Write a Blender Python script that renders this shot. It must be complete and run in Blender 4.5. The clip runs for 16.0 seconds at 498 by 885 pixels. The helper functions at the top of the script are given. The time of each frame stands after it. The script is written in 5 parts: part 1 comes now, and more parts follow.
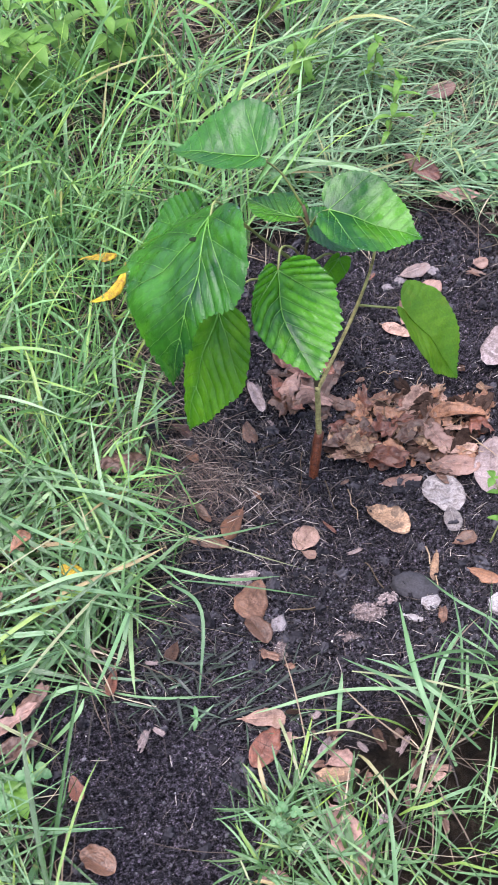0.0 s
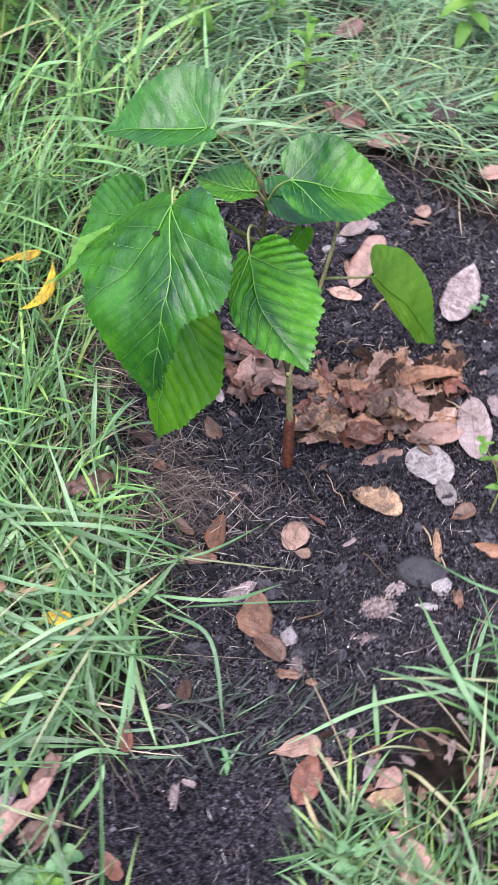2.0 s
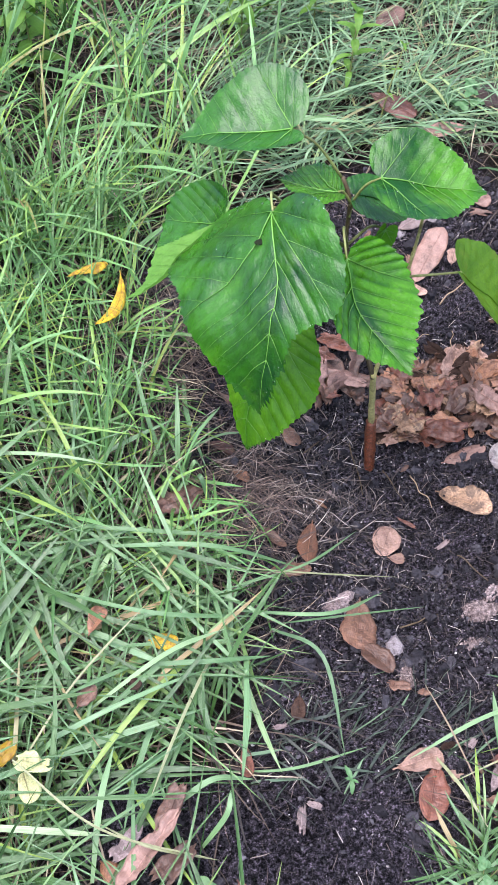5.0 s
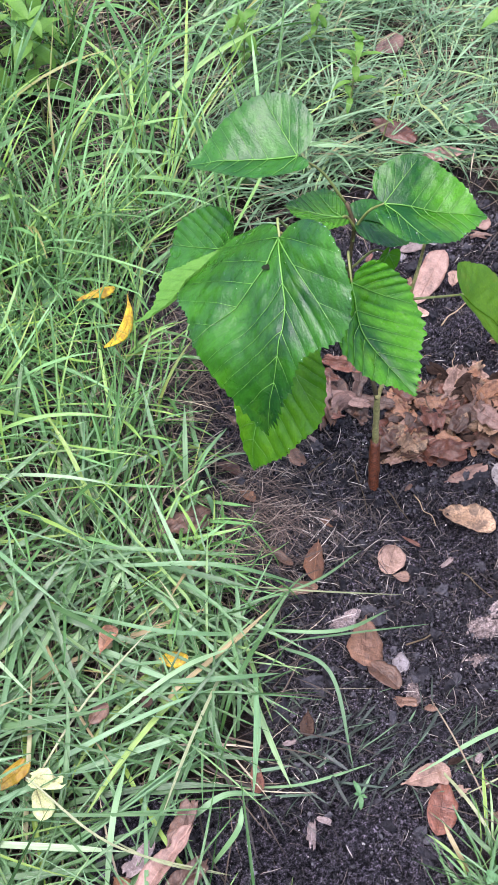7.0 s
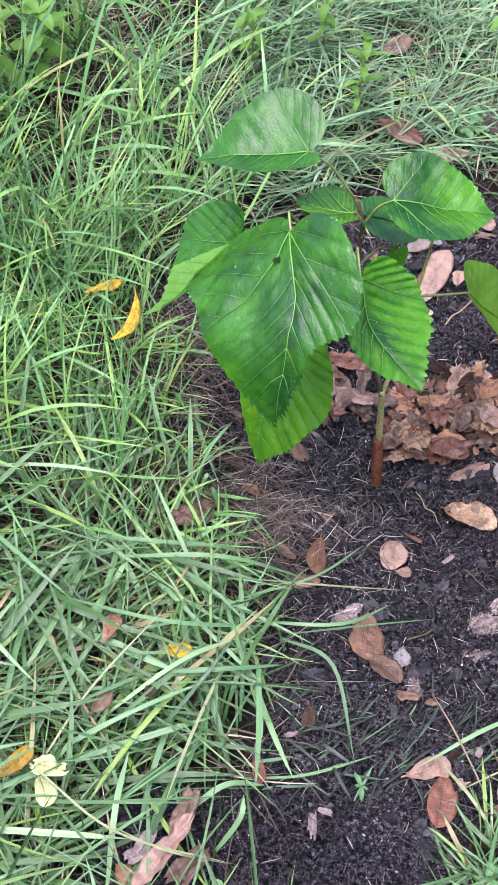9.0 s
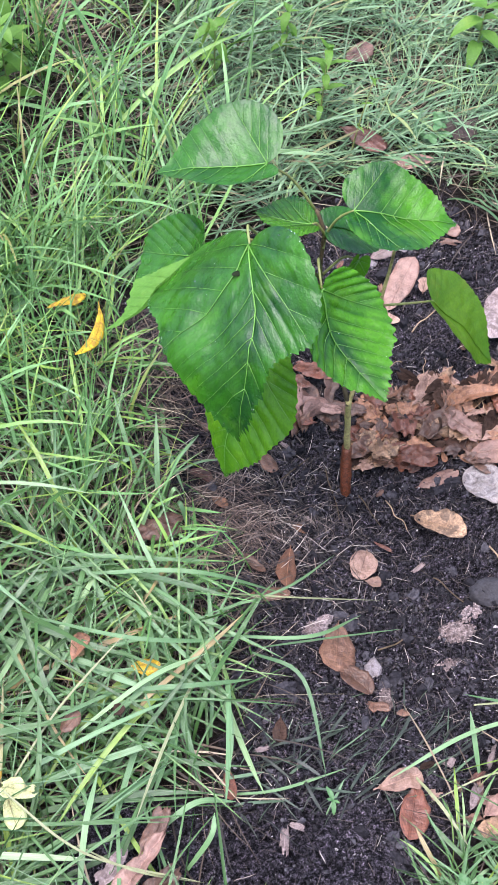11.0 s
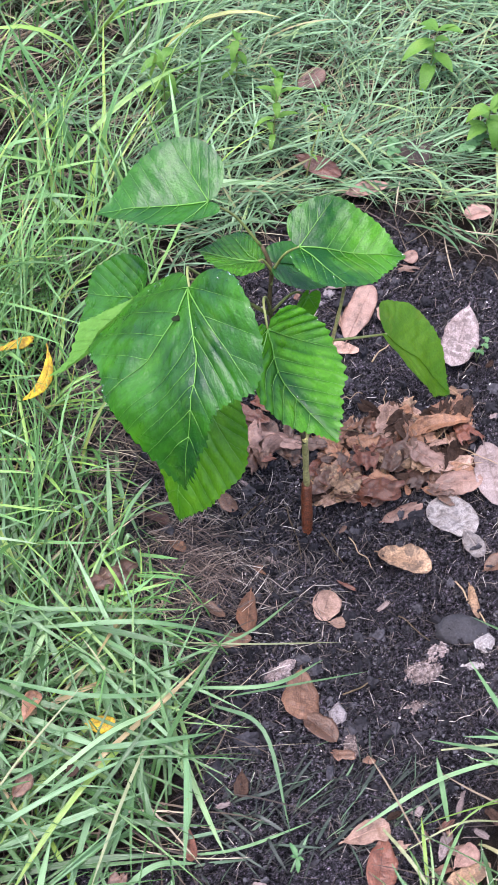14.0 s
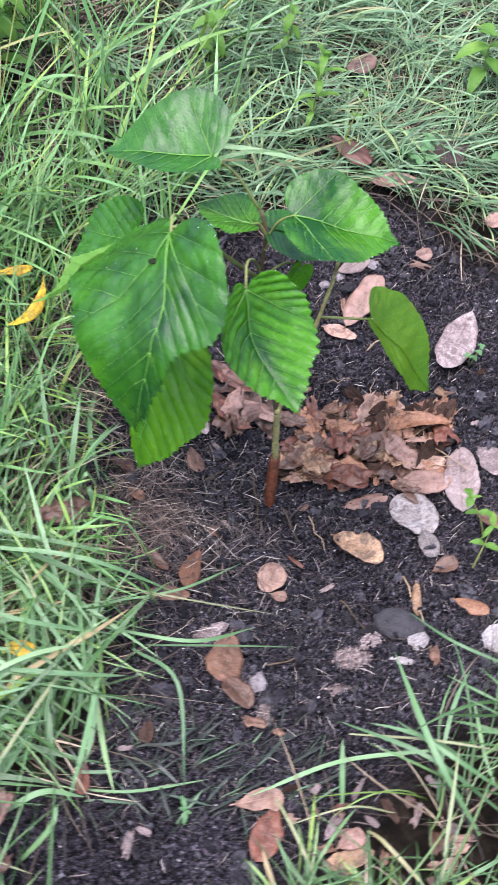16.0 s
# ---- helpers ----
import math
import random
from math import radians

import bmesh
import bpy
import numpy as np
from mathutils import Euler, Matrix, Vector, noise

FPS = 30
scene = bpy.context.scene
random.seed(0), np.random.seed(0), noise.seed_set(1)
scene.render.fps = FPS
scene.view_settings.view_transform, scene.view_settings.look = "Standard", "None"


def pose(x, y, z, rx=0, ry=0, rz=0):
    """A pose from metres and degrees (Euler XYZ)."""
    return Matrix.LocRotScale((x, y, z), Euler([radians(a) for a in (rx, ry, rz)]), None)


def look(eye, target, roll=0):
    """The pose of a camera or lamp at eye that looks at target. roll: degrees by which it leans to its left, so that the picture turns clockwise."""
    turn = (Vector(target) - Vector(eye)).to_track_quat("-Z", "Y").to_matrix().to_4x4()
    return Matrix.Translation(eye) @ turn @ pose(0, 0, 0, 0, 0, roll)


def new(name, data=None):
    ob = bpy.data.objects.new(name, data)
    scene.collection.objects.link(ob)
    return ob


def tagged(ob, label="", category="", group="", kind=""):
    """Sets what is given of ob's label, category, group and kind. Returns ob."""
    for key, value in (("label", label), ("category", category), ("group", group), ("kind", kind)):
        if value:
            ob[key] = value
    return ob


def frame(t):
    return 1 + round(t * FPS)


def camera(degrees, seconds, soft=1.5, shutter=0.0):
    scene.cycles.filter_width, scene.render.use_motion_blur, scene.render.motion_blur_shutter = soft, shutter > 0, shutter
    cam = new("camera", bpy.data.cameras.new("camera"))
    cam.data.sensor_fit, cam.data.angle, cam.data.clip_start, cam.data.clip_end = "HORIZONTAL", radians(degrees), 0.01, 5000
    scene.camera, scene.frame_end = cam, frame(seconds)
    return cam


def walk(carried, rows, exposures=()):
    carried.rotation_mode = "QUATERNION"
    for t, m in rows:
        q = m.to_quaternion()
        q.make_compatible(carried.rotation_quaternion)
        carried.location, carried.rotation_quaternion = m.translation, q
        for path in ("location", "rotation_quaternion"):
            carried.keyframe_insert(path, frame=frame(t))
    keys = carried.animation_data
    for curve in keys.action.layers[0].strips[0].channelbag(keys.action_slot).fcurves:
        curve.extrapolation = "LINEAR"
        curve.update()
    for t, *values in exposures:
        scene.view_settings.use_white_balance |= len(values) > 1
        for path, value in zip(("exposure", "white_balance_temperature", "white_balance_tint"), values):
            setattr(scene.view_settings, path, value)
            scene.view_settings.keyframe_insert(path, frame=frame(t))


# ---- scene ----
cam = camera(25.1, 16.0, soft=0.9, shutter=0.5)
METRES, EYE, TILT, LEAN, TURN = 1.03, 1.25, -54.07, -1.35, 0.0
ROWS = [
    (0.0, 0.0, 0.0, 0.0, 0.0, 0.0, -0.0),
    (0.5, 0.0249, 0.0273, 0.0229, -0.06, -0.57, -0.12),
    (1.0, 0.0361, 0.0833, 0.066, -0.65, -1.19, 0.39),
    (1.5, 0.0044, 0.1194, 0.0762, -1.17, -2.28, 0.84),
    (2.0, -0.1157, 0.1332, 0.0688, -6.86, -3.24, 7.49),
    (2.5, -0.2275, 0.0998, 0.0566, -10.34, -3.76, 11.91),
    (3.0, -0.2482, 0.1529, 0.0616, -9.56, -4.64, 10.5),
    (3.5, -0.2311, 0.1755, 0.0917, -8.37, -4.7, 8.69),
    (4.0, -0.2192, 0.1903, 0.1013, -7.67, -4.34, 9.37),
    (6.5, -0.2267, 0.1634, 0.1101, -7.82, -3.29, 11.44),
    (7.0, -0.2303, 0.162, 0.1081, -7.74, -2.83, 10.92),
    (7.5, -0.2272, 0.1581, 0.0995, -7.78, -2.51, 10.5),
    (8.0, -0.2318, 0.1502, 0.0989, -7.78, -2.31, 10.18),
    (8.5, -0.2391, 0.1562, 0.0982, -7.78, -2.4, 9.97),
    (9.0, -0.2466, 0.1567, 0.0998, -8.05, -2.7, 9.95),
    (9.5, -0.2408, 0.1603, 0.0997, -8.56, -3.13, 10.23),
    (12.0, -0.2061, 0.1678, 0.1201, -9.11, -2.05, 11.32),
    (12.5, -0.1886, 0.1798, 0.1242, -8.94, -1.72, 11.21),
    (13.0, -0.1815, 0.1757, 0.1272, -9.08, -1.6, 11.42),
    (13.5, -0.1719, 0.1879, 0.1214, -9.33, -1.68, 11.89),
    (14.0, -0.1819, 0.1866, 0.1256, -9.87, -2.07, 13.02),
    (14.5, -0.2517, 0.1751, 0.1157, -13.91, -2.32, 14.12),
    (15.0, -0.2876, 0.158, 0.0868, -14.94, -2.45, 11.86),
    (15.5, -0.2341, 0.1637, 0.0842, -11.22, -2.26, 6.95),
    (16.0, -0.113, 0.168, 0.0849, -7.63, -2.23, 3.34),
]
walk(cam, [(t, pose(0, 0, EYE, TILT, LEAN, TURN) @ pose(METRES * x, METRES * y, METRES * z, 90 + pitch, roll, yaw)) for t, x, y, z, yaw, pitch, roll in ROWS])

# ---- light: soft daylight under a bright overcast sky ----
scene.view_settings.exposure = 1.55
scene.view_settings.use_white_balance = True
scene.view_settings.white_balance_temperature = 6350
world = bpy.data.worlds.new("world")
scene.world = world
world.use_nodes = True
sky = world.node_tree.nodes.new("ShaderNodeTexSky")
sky.sky_type, sky.sun_disc = "NISHITA", False
sky.sun_elevation, sky.sun_rotation = radians(75.4), radians(-94.4)
sky.air_density, sky.dust_density = 1.0, 2.0
backing = world.node_tree.nodes["Background"]
backing.inputs["Strength"].default_value = 0.135
world.node_tree.links.new(sky.outputs[0], backing.inputs["Color"])
sun_data = bpy.data.lights.new("sun", "SUN")
sun_data.energy, sun_data.angle, sun_data.color = 2.9, radians(66), (1.0, 0.93, 1.0)
sun = new("sun", sun_data)
sun.matrix_world = look((-1.3, -0.1, 5.0), (0, 0, 0))


# ---- the lie of the ground: a shallow planting hollow in a nearly level lawn ----
def lie(x, y):
    z = 0.0642 - 0.1322 * np.exp(-((x - 0.1719) / 0.2968) ** 2 - ((y - 0.9497) / 0.4858) ** 2)
    z = z - 0.0464 * np.clip(y - 0.9, -1.2, 1.2)
    return z - 0.05 * np.exp(-((x + 0.38) / 0.2) ** 2 - ((y - 0.6) / 0.3) ** 2)


def relief(x, y):
    p = Vector((x, y, 0))
    return 0.0060 * noise.noise(p * 22) + 0.0055 * noise.noise(p * 55) + 0.0050 * noise.noise(p * 105) + 0.0050 * noise.noise(p * 200)


# outline of the bare soil bed round the sapling
BED = [(-0.13, 1.20), (-0.15, 1.04), (-0.165, 0.90), (-0.15, 0.81), (-0.11, 0.74), (-0.09, 0.66), (-0.10, 0.59), (-0.115, 0.55),
       (-0.14, 0.51), (-0.21, 0.52), (-0.26, 0.54), (-0.31, 0.52), (-0.32, 0.46), (-0.28, 0.41), (-0.165, 0.38), (-0.14, 0.12), (0.00, 0.12), (0.05, 0.39), (0.12, 0.45), (0.17, 0.49),
       (0.24, 0.54), (0.36, 0.58), (0.56, 0.66), (0.62, 0.90), (0.56, 1.12), (0.46, 1.22), (0.42, 1.28), (0.40, 1.34), (0.35, 1.38), (0.22, 1.37), (0.08, 1.32)]


# a square of raked, finer soil at its near end
RAKED = [(-0.20, 0.455), (-0.02, 0.465), (0.035, 0.40), (0.01, 0.24), (-0.14, 0.24)]


def inside(x, y, poly=BED):
    hit = np.zeros(np.shape(x), bool)
    for (x0, y0), (x1, y1) in zip(poly, poly[1:] + poly[:1]):
        if y0 != y1:
            hit ^= ((y0 > y) != (y1 > y)) & (x < (x1 - x0) * (y - y0) / (y1 - y0) + x0)
    return hit


def edge_distance(x, y, poly=BED):
    """Signed distance to the bed's outline, positive on bare soil."""
    best = np.full(np.shape(x), 9.0)
    for (x0, y0), (x1, y1) in zip(poly, poly[1:] + poly[:1]):
        dx, dy = x1 - x0, y1 - y0
        s = np.clip(((x - x0) * dx + (y - y0) * dy) / (dx * dx + dy * dy), 0, 1)
        best = np.minimum(best, np.hypot(x - x0 - s * dx, y - y0 - s * dy))
    return np.where(inside(x, y, poly), best, -best)


# ---- materials ----
def material(name):
    m = bpy.data.materials.new(name)
    m.use_nodes = True
    return m, m.node_tree.nodes, m.node_tree.links, m.node_tree.nodes["Principled BSDF"]


def ramp(nodes, links, source, stops):
    node = nodes.new("ShaderNodeValToRGB")
    while len(node.color_ramp.elements) < len(stops):
        node.color_ramp.elements.new(0.5)
    for e, (p, c) in zip(node.color_ramp.elements, stops):
        e.position, e.color = p, (*c, 1)
    links.new(source, node.inputs["Fac"])
    return node.outputs["Color"]


def noise_out(nodes, links, scale, detail=4, vector=None, rough=0.6):
    node = nodes.new("ShaderNodeTexNoise")
    node.inputs["Scale"].default_value, node.inputs["Detail"].default_value, node.inputs["Roughness"].default_value = scale, detail, rough
    if vector is not None:
        links.new(vector, node.inputs["Vector"])
    return node.outputs["Fac"]


def mix(nodes, links, fac, a, b, mode="MIX"):
    node = nodes.new("ShaderNodeMix")
    node.data_type, node.blend_type = "RGBA", mode
    for value, socket in ((fac, node.inputs[0]), (a, node.inputs[6]), (b, node.inputs[7])):
        if isinstance(value, (int, float)):
            socket.default_value = value
        elif isinstance(value, tuple):
            socket.default_value = (*value, 1)
        else:
            links.new(value, socket)
    return node.outputs[2]


def bump(nodes, links, height, strength, distance, shader, before=None):
    node = nodes.new("ShaderNodeBump")
    node.inputs["Strength"].default_value, node.inputs["Distance"].default_value = strength, distance
    links.new(height, node.inputs["Height"])
    if before is not None:
        links.new(before, node.inputs["Normal"])
    links.new(node.outputs[0], shader.inputs["Normal"])
    return node.outputs[0]


def see_through(m, nodes, links, shader, color, share):
    """Lets part of the light pass through a thin leaf."""
    lit = nodes.new("ShaderNodeBsdfTranslucent")
    both = nodes.new("ShaderNodeMixShader")
    both.inputs[0].default_value = share
    links.new(color, lit.inputs["Color"])
    links.new(shader.outputs[0], both.inputs[1])
    links.new(lit.outputs[0], both.inputs[2])
    links.new(both.outputs[0], nodes["Material Output"].inputs["Surface"])


def place_of(nodes):
    return nodes.new("ShaderNodeTexCoord").outputs["Object"]


def make_soil():
    m, n, l, s = material("moist_black_soil")
    at = place_of(n)
    dark = ramp(n, l, noise_out(n, l, 11, 7, at), [(0.3, (0.044, 0.041, 0.050)), (0.55, (0.082, 0.076, 0.092)), (0.75, (0.138, 0.128, 0.150))])
    # grain of the soil; the near-black stops also paint shade into its pits
    grit = ramp(n, l, noise_out(n, l, 420, 4, at, 0.8), [(0.42, (0.08, 0.08, 0.08)), (0.56, (0.92, 0.90, 0.92)), (0.67, (2.3, 2.1, 2.2)), (0.77, (6.5, 5.8, 5.9))])
    soil = mix(n, l, 1.0, dark, grit, "MULTIPLY")
    clump = ramp(n, l, noise_out(n, l, 190, 6, at, 0.78), [(0.43, (0.08, 0.08, 0.08)), (0.51, (0.9, 0.89, 0.91)), (0.60, (2.0, 1.9, 1.95)), (0.70, (4.6, 4.2, 4.2))])
    soil = mix(n, l, 1.0, soil, clump, "MULTIPLY")
    # brown thatch, darkened in colour to stand in for shade between the blades
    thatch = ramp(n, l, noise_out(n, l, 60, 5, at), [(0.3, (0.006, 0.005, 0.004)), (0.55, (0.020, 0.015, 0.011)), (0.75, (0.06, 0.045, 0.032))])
    lawn = ramp(n, l, noise_out(n, l, 14, 8, at, 0.8), [(0.3, (0.02, 0.04, 0.01)), (0.55, (0.05, 0.11, 0.025)), (0.75, (0.10, 0.17, 0.05))])
    cover = n.new("ShaderNodeAttribute")
    cover.attribute_name = "cover"
    parts = n.new("ShaderNodeSeparateColor")
    l.new(cover.outputs["Color"], parts.inputs[0])
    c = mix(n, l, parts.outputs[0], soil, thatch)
    l.new(mix(n, l, parts.outputs[1], c, lawn), s.inputs["Base Color"])
    l.new(ramp(n, l, noise_out(n, l, 40, 4, at), [(0.35, (0.55, 0.55, 0.55)), (0.6, (0.95, 0.95, 0.95))]), s.inputs["Roughness"])
    s.inputs["Specular IOR Level"].default_value = 0.06
    first = bump(n, l, noise_out(n, l, 110, 8, at, 0.8), 1.0, 0.016, s)
    bump(n, l, noise_out(n, l, 520, 4, at, 0.8), 1.0, 0.003, s, first)
    return m


def make_crumb(name, low, high, rough=0.9):
    """Loose grains; each one takes its own shade."""
    m, n, l, s = material(name)
    own = n.new("ShaderNodeNewGeometry").outputs["Random Per Island"]
    c = ramp(n, l, own, [(0.0, low), (0.6, tuple(0.75 * p + 0.25 * q for p, q in zip(low, high))), (1.0, high)])
    c = mix(n, l, 1.0, c, ramp(n, l, noise_out(n, l, 320, 3, place_of(n)), [(0.3, (0.55, 0.55, 0.55)), (0.7, (1.25, 1.25, 1.25))]), "MULTIPLY")
    l.new(c, s.inputs["Base Color"])
    s.inputs["Roughness"].default_value, s.inputs["Specular IOR Level"].default_value = rough, 0.15
    bump(n, l, noise_out(n, l, 500, 3, place_of(n)), 0.6, 0.001, s)
    return m


def make_grass(name, stops, share=0.13, rough=0.36, single=False):
    """Blades: shade by blade, paler streaks along, and blemishes."""
    m, n, l, s = material(name)
    own = n.new("ShaderNodeObjectInfo").outputs["Random"] if single else n.new("ShaderNodeNewGeometry").outputs["Random Per Island"]
    c = ramp(n, l, own, stops)
    uv = n.new("ShaderNodeUVMap").outputs[0]
    stretch = n.new("ShaderNodeMapping")
    stretch.inputs["Scale"].default_value = (9.0, 0.6, 1.0)
    l.new(uv, stretch.inputs["Vector"])
    streak = noise_out(n, l, 1.0, 3, stretch.outputs[0])
    c = mix(n, l, 1.0, c, ramp(n, l, streak, [(0.3, (0.72, 0.76, 0.7)), (0.7, (1.3, 1.22, 1.25))]), "MULTIPLY")
    blot = noise_out(n, l, 70, 4, place_of(n))
    c = mix(n, l, ramp(n, l, blot, [(0.66, (0, 0, 0)), (0.78, (0.7, 0.7, 0.7))]), c, (0.16, 0.13, 0.045))
    l.new(c, s.inputs["Base Color"])
    s.inputs["Roughness"].default_value, s.inputs["Specular IOR Level"].default_value = rough, 0.75
    bump(n, l, streak, 0.8, 0.001, s)
    see_through(m, n, l, s, c, share)
    return m


def make_mulberry(name, deep, bright, old, share=0.3, rough=0.3, coat=0.0):
    """A leaf: mottled green, brighter between the ribs and darker along them, wrinkled between its veins, waxy."""
    m, n, l, s = material(name)
    at = place_of(n)
    marks = {}
    for mark in ("rib", "phase", "out"):
        node = n.new("ShaderNodeAttribute")
        node.attribute_name = mark
        marks[mark] = node.outputs["Fac"]
    full = n.new("ShaderNodeMath")
    full.operation = "MULTIPLY_ADD"
    full.inputs[1].default_value = 0.22
    l.new(marks["rib"], full.inputs[0])
    l.new(noise_out(n, l, 11, 4, at), full.inputs[2])
    c = mix(n, l, ramp(n, l, full.outputs[0], [(0.41, (0, 0, 0)), (0.68, (1, 1, 1))]), deep, bright)
    c = mix(n, l, ramp(n, l, noise_out(n, l, 24, 5, at), [(0.57, (0, 0, 0)), (0.75, (0.4, 0.4, 0.4))]), c, old)
    grid = n.new("ShaderNodeCombineXYZ")
    l.new(marks["phase"], grid.inputs[0])
    l.new(marks["out"], grid.inputs[1])
    spread = n.new("ShaderNodeMapping")
    spread.inputs["Scale"].default_value = (4.5, 290.0, 1.0)
    l.new(grid.outputs[0], spread.inputs["Vector"])
    wrinkle = noise_out(n, l, 1.0, 3, spread.outputs[0])
    fine = noise_out(n, l, 420, 3, at)
    c = mix(n, l, 1.0, c, ramp(n, l, wrinkle, [(0.3, (0.88, 0.88, 0.88)), (0.7, (1.12, 1.12, 1.12))]), "MULTIPLY")
    c = mix(n, l, 1.0, c, ramp(n, l, fine, [(0.3, (0.86, 0.86, 0.86)), (0.7, (1.14, 1.14, 1.14))]), "MULTIPLY")
    l.new(c, s.inputs["Base Color"])
    s.inputs["Specular IOR Level"].default_value = 0.5
    s.inputs["Coat Weight"].default_value, s.inputs["Coat Roughness"].default_value = coat, 0.24
    l.new(ramp(n, l, noise_out(n, l, 34, 4, at), [(0.3, (rough - 0.08,) * 3), (0.7, (rough + 0.14,) * 3)]), s.inputs["Roughness"])
    cells = n.new("ShaderNodeTexVoronoi")
    cells.feature = "DISTANCE_TO_EDGE"
    cells.inputs["Scale"].default_value = 260
    l.new(at, cells.inputs["Vector"])
    net = ramp(n, l, cells.outputs["Distance"], [(0.0, (0, 0, 0)), (0.35, (1, 1, 1))])
    bump(n, l, net, 0.22, 0.0006, s, bump(n, l, wrinkle, 0.6, 0.0012, s, None))
    see_through(m, n, l, s, c, share)
    return m


def make_plain(name, color, rough=0.6, vary=0.35, scale=60, dark=None, level=0.5, spots=0.66):
    """One hue with grain and blotches."""
    m, n, l, s = material(name)
    at = place_of(n)
    grain = noise_out(n, l, scale * 5, 4, at)
    lo, hi = 1 - vary, 1 + vary
    c = mix(n, l, 1.0, color, ramp(n, l, grain, [(0.3, (lo, lo, lo)), (0.7, (hi, hi, hi))]), "MULTIPLY")
    if name.startswith("dry_leaf"):
        own = n.new("ShaderNodeObjectInfo").outputs["Random"]
        c = mix(n, l, 1.0, c, ramp(n, l, own, [(0.0, (0.5, 0.47, 0.46)), (0.5, (0.95, 0.95, 0.95)), (1.0, (1.22, 1.22, 1.24))]), "MULTIPLY")
    if dark:
        wide = noise_out(n, l, scale * 0.6, 6, at, 0.7)
        c = mix(n, l, 1.0, c, ramp(n, l, wide, [(0.34, (0.36, 0.31, 0.30)), (0.48, (0.9, 0.88, 0.88)), (0.68, (1.3, 1.34, 1.38))]), "MULTIPLY")
        c = mix(n, l, ramp(n, l, noise_out(n, l, scale, 5, at), [(spots - 0.10, (0, 0, 0)), (spots + 0.04, (0.75, 0.75, 0.75))]), c, dark)
        c = mix(n, l, ramp(n, l, noise_out(n, l, scale * 4.5, 4, at), [(0.50, (0, 0, 0)), (0.66, (0.6, 0.6, 0.6))]), c, dark)
    l.new(c, s.inputs["Base Color"])
    s.inputs["Roughness"].default_value, s.inputs["Specular IOR Level"].default_value = rough, level
    bump(n, l, grain, 0.5, 0.0014, s, bump(n, l, noise_out(n, l, scale * 1.3, 4, at), 0.5, 0.004, s))
    return m


SOIL = make_soil()
CRUMB = make_crumb("soil_crumb", (0.008, 0.0072, 0.0088), (0.112, 0.104, 0.118))
CRUMB_DARK = make_crumb("dark_soil_clod", (0.016, 0.0145, 0.018), (0.075, 0.069, 0.080))
SPECK = make_crumb("pale_grit", (0.10, 0.088, 0.088), (0.62, 0.58, 0.58))
GRASS_BROAD = make_grass("broad_grass", [(0.0, (0.032, 0.074, 0.019)), (0.30, (0.062, 0.137, 0.038)), (0.56, (0.098, 0.195, 0.075)), (0.78, (0.138, 0.253, 0.118)), (0.88, (0.164, 0.262, 0.037)), (0.95, (0.225, 0.340, 0.178)), (1.0, (0.279, 0.209, 0.097))], 0.13, 0.25)
GRASS_FINE = make_grass("fine_grass", [(0.0, (0.048, 0.103, 0.045)), (0.4, (0.116, 0.222, 0.099)), (0.75, (0.193, 0.324, 0.173)), (0.93, (0.259, 0.371, 0.135)), (1.0, (0.300, 0.226, 0.127))], 0.18, 0.30)
GRASS_TALL = make_grass("tall_grass", [(0.0, (0.049, 0.118, 0.023)), (0.35, (0.106, 0.240, 0.070)), (0.7, (0.172, 0.345, 0.124)), (0.93, (0.246, 0.410, 0.076)), (1.0, (0.262, 0.205, 0.095))], 0.16, 0.26)
GRASS_SINGLE = make_grass("single_grass", [(0.0, (0.058, 0.130, 0.048)), (0.4, (0.099, 0.203, 0.077)), (0.75, (0.149, 0.268, 0.115)), (1.0, (0.200, 0.317, 0.144))], single=True)
STALK = make_plain("grass_stalk", (0.19, 0.20, 0.10), 0.5, 0.2)
GRASS_TRODDEN = make_grass("trodden_grass", [(0.0, (0.010, 0.012, 0.009)), (0.6, (0.022, 0.035, 0.022)), (0.85, (0.06, 0.11, 0.06)), (1.0, (0.16, 0.27, 0.14))], 0.05, 0.4)
STRAW = make_grass("dead_straw", [(0.0, (0.015, 0.010, 0.008)), (0.5, (0.065, 0.042, 0.030)), (0.8, (0.22, 0.165, 0.11)), (1.0, (0.52, 0.44, 0.31))], 0.1, 0.7)
RED_STRAW = make_grass("matted_straw", [(0.0, (0.03, 0.018, 0.015)), (0.5, (0.10, 0.062, 0.050)), (0.85, (0.24, 0.17, 0.14)), (1.0, (0.46, 0.38, 0.31))], 0.05, 0.7)
ROOT = make_grass("reddish_straw", [(0.0, (0.02, 0.013, 0.012)), (0.55, (0.055, 0.040, 0.036)), (0.82, (0.17, 0.13, 0.115)), (1.0, (0.58, 0.52, 0.47))], 0.05, 0.7)
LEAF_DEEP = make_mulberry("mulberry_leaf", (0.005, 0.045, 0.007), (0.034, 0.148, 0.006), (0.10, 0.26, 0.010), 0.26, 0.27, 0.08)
LEAF_LIGHT = make_mulberry("mulberry_leaf_light", (0.007, 0.065, 0.006), (0.072, 0.250, 0.008), (0.16, 0.36, 0.014), 0.34, 0.27, 0.08)
# yellow-green of young leaves, brightened in colour for light the hanging leaf misses
LEAF_YOUNG_LIT = make_mulberry("mulberry_leaf_young_lit", (0.045, 0.175, 0.008), (0.125, 0.320, 0.012), (0.20, 0.40, 0.022), 0.5, 0.32)
LEAF_OLD = make_mulberry("mulberry_leaf_yellowing", (0.058, 0.165, 0.006), (0.105, 0.225, 0.006), (0.25, 0.25, 0.03), 0.42, 0.4)
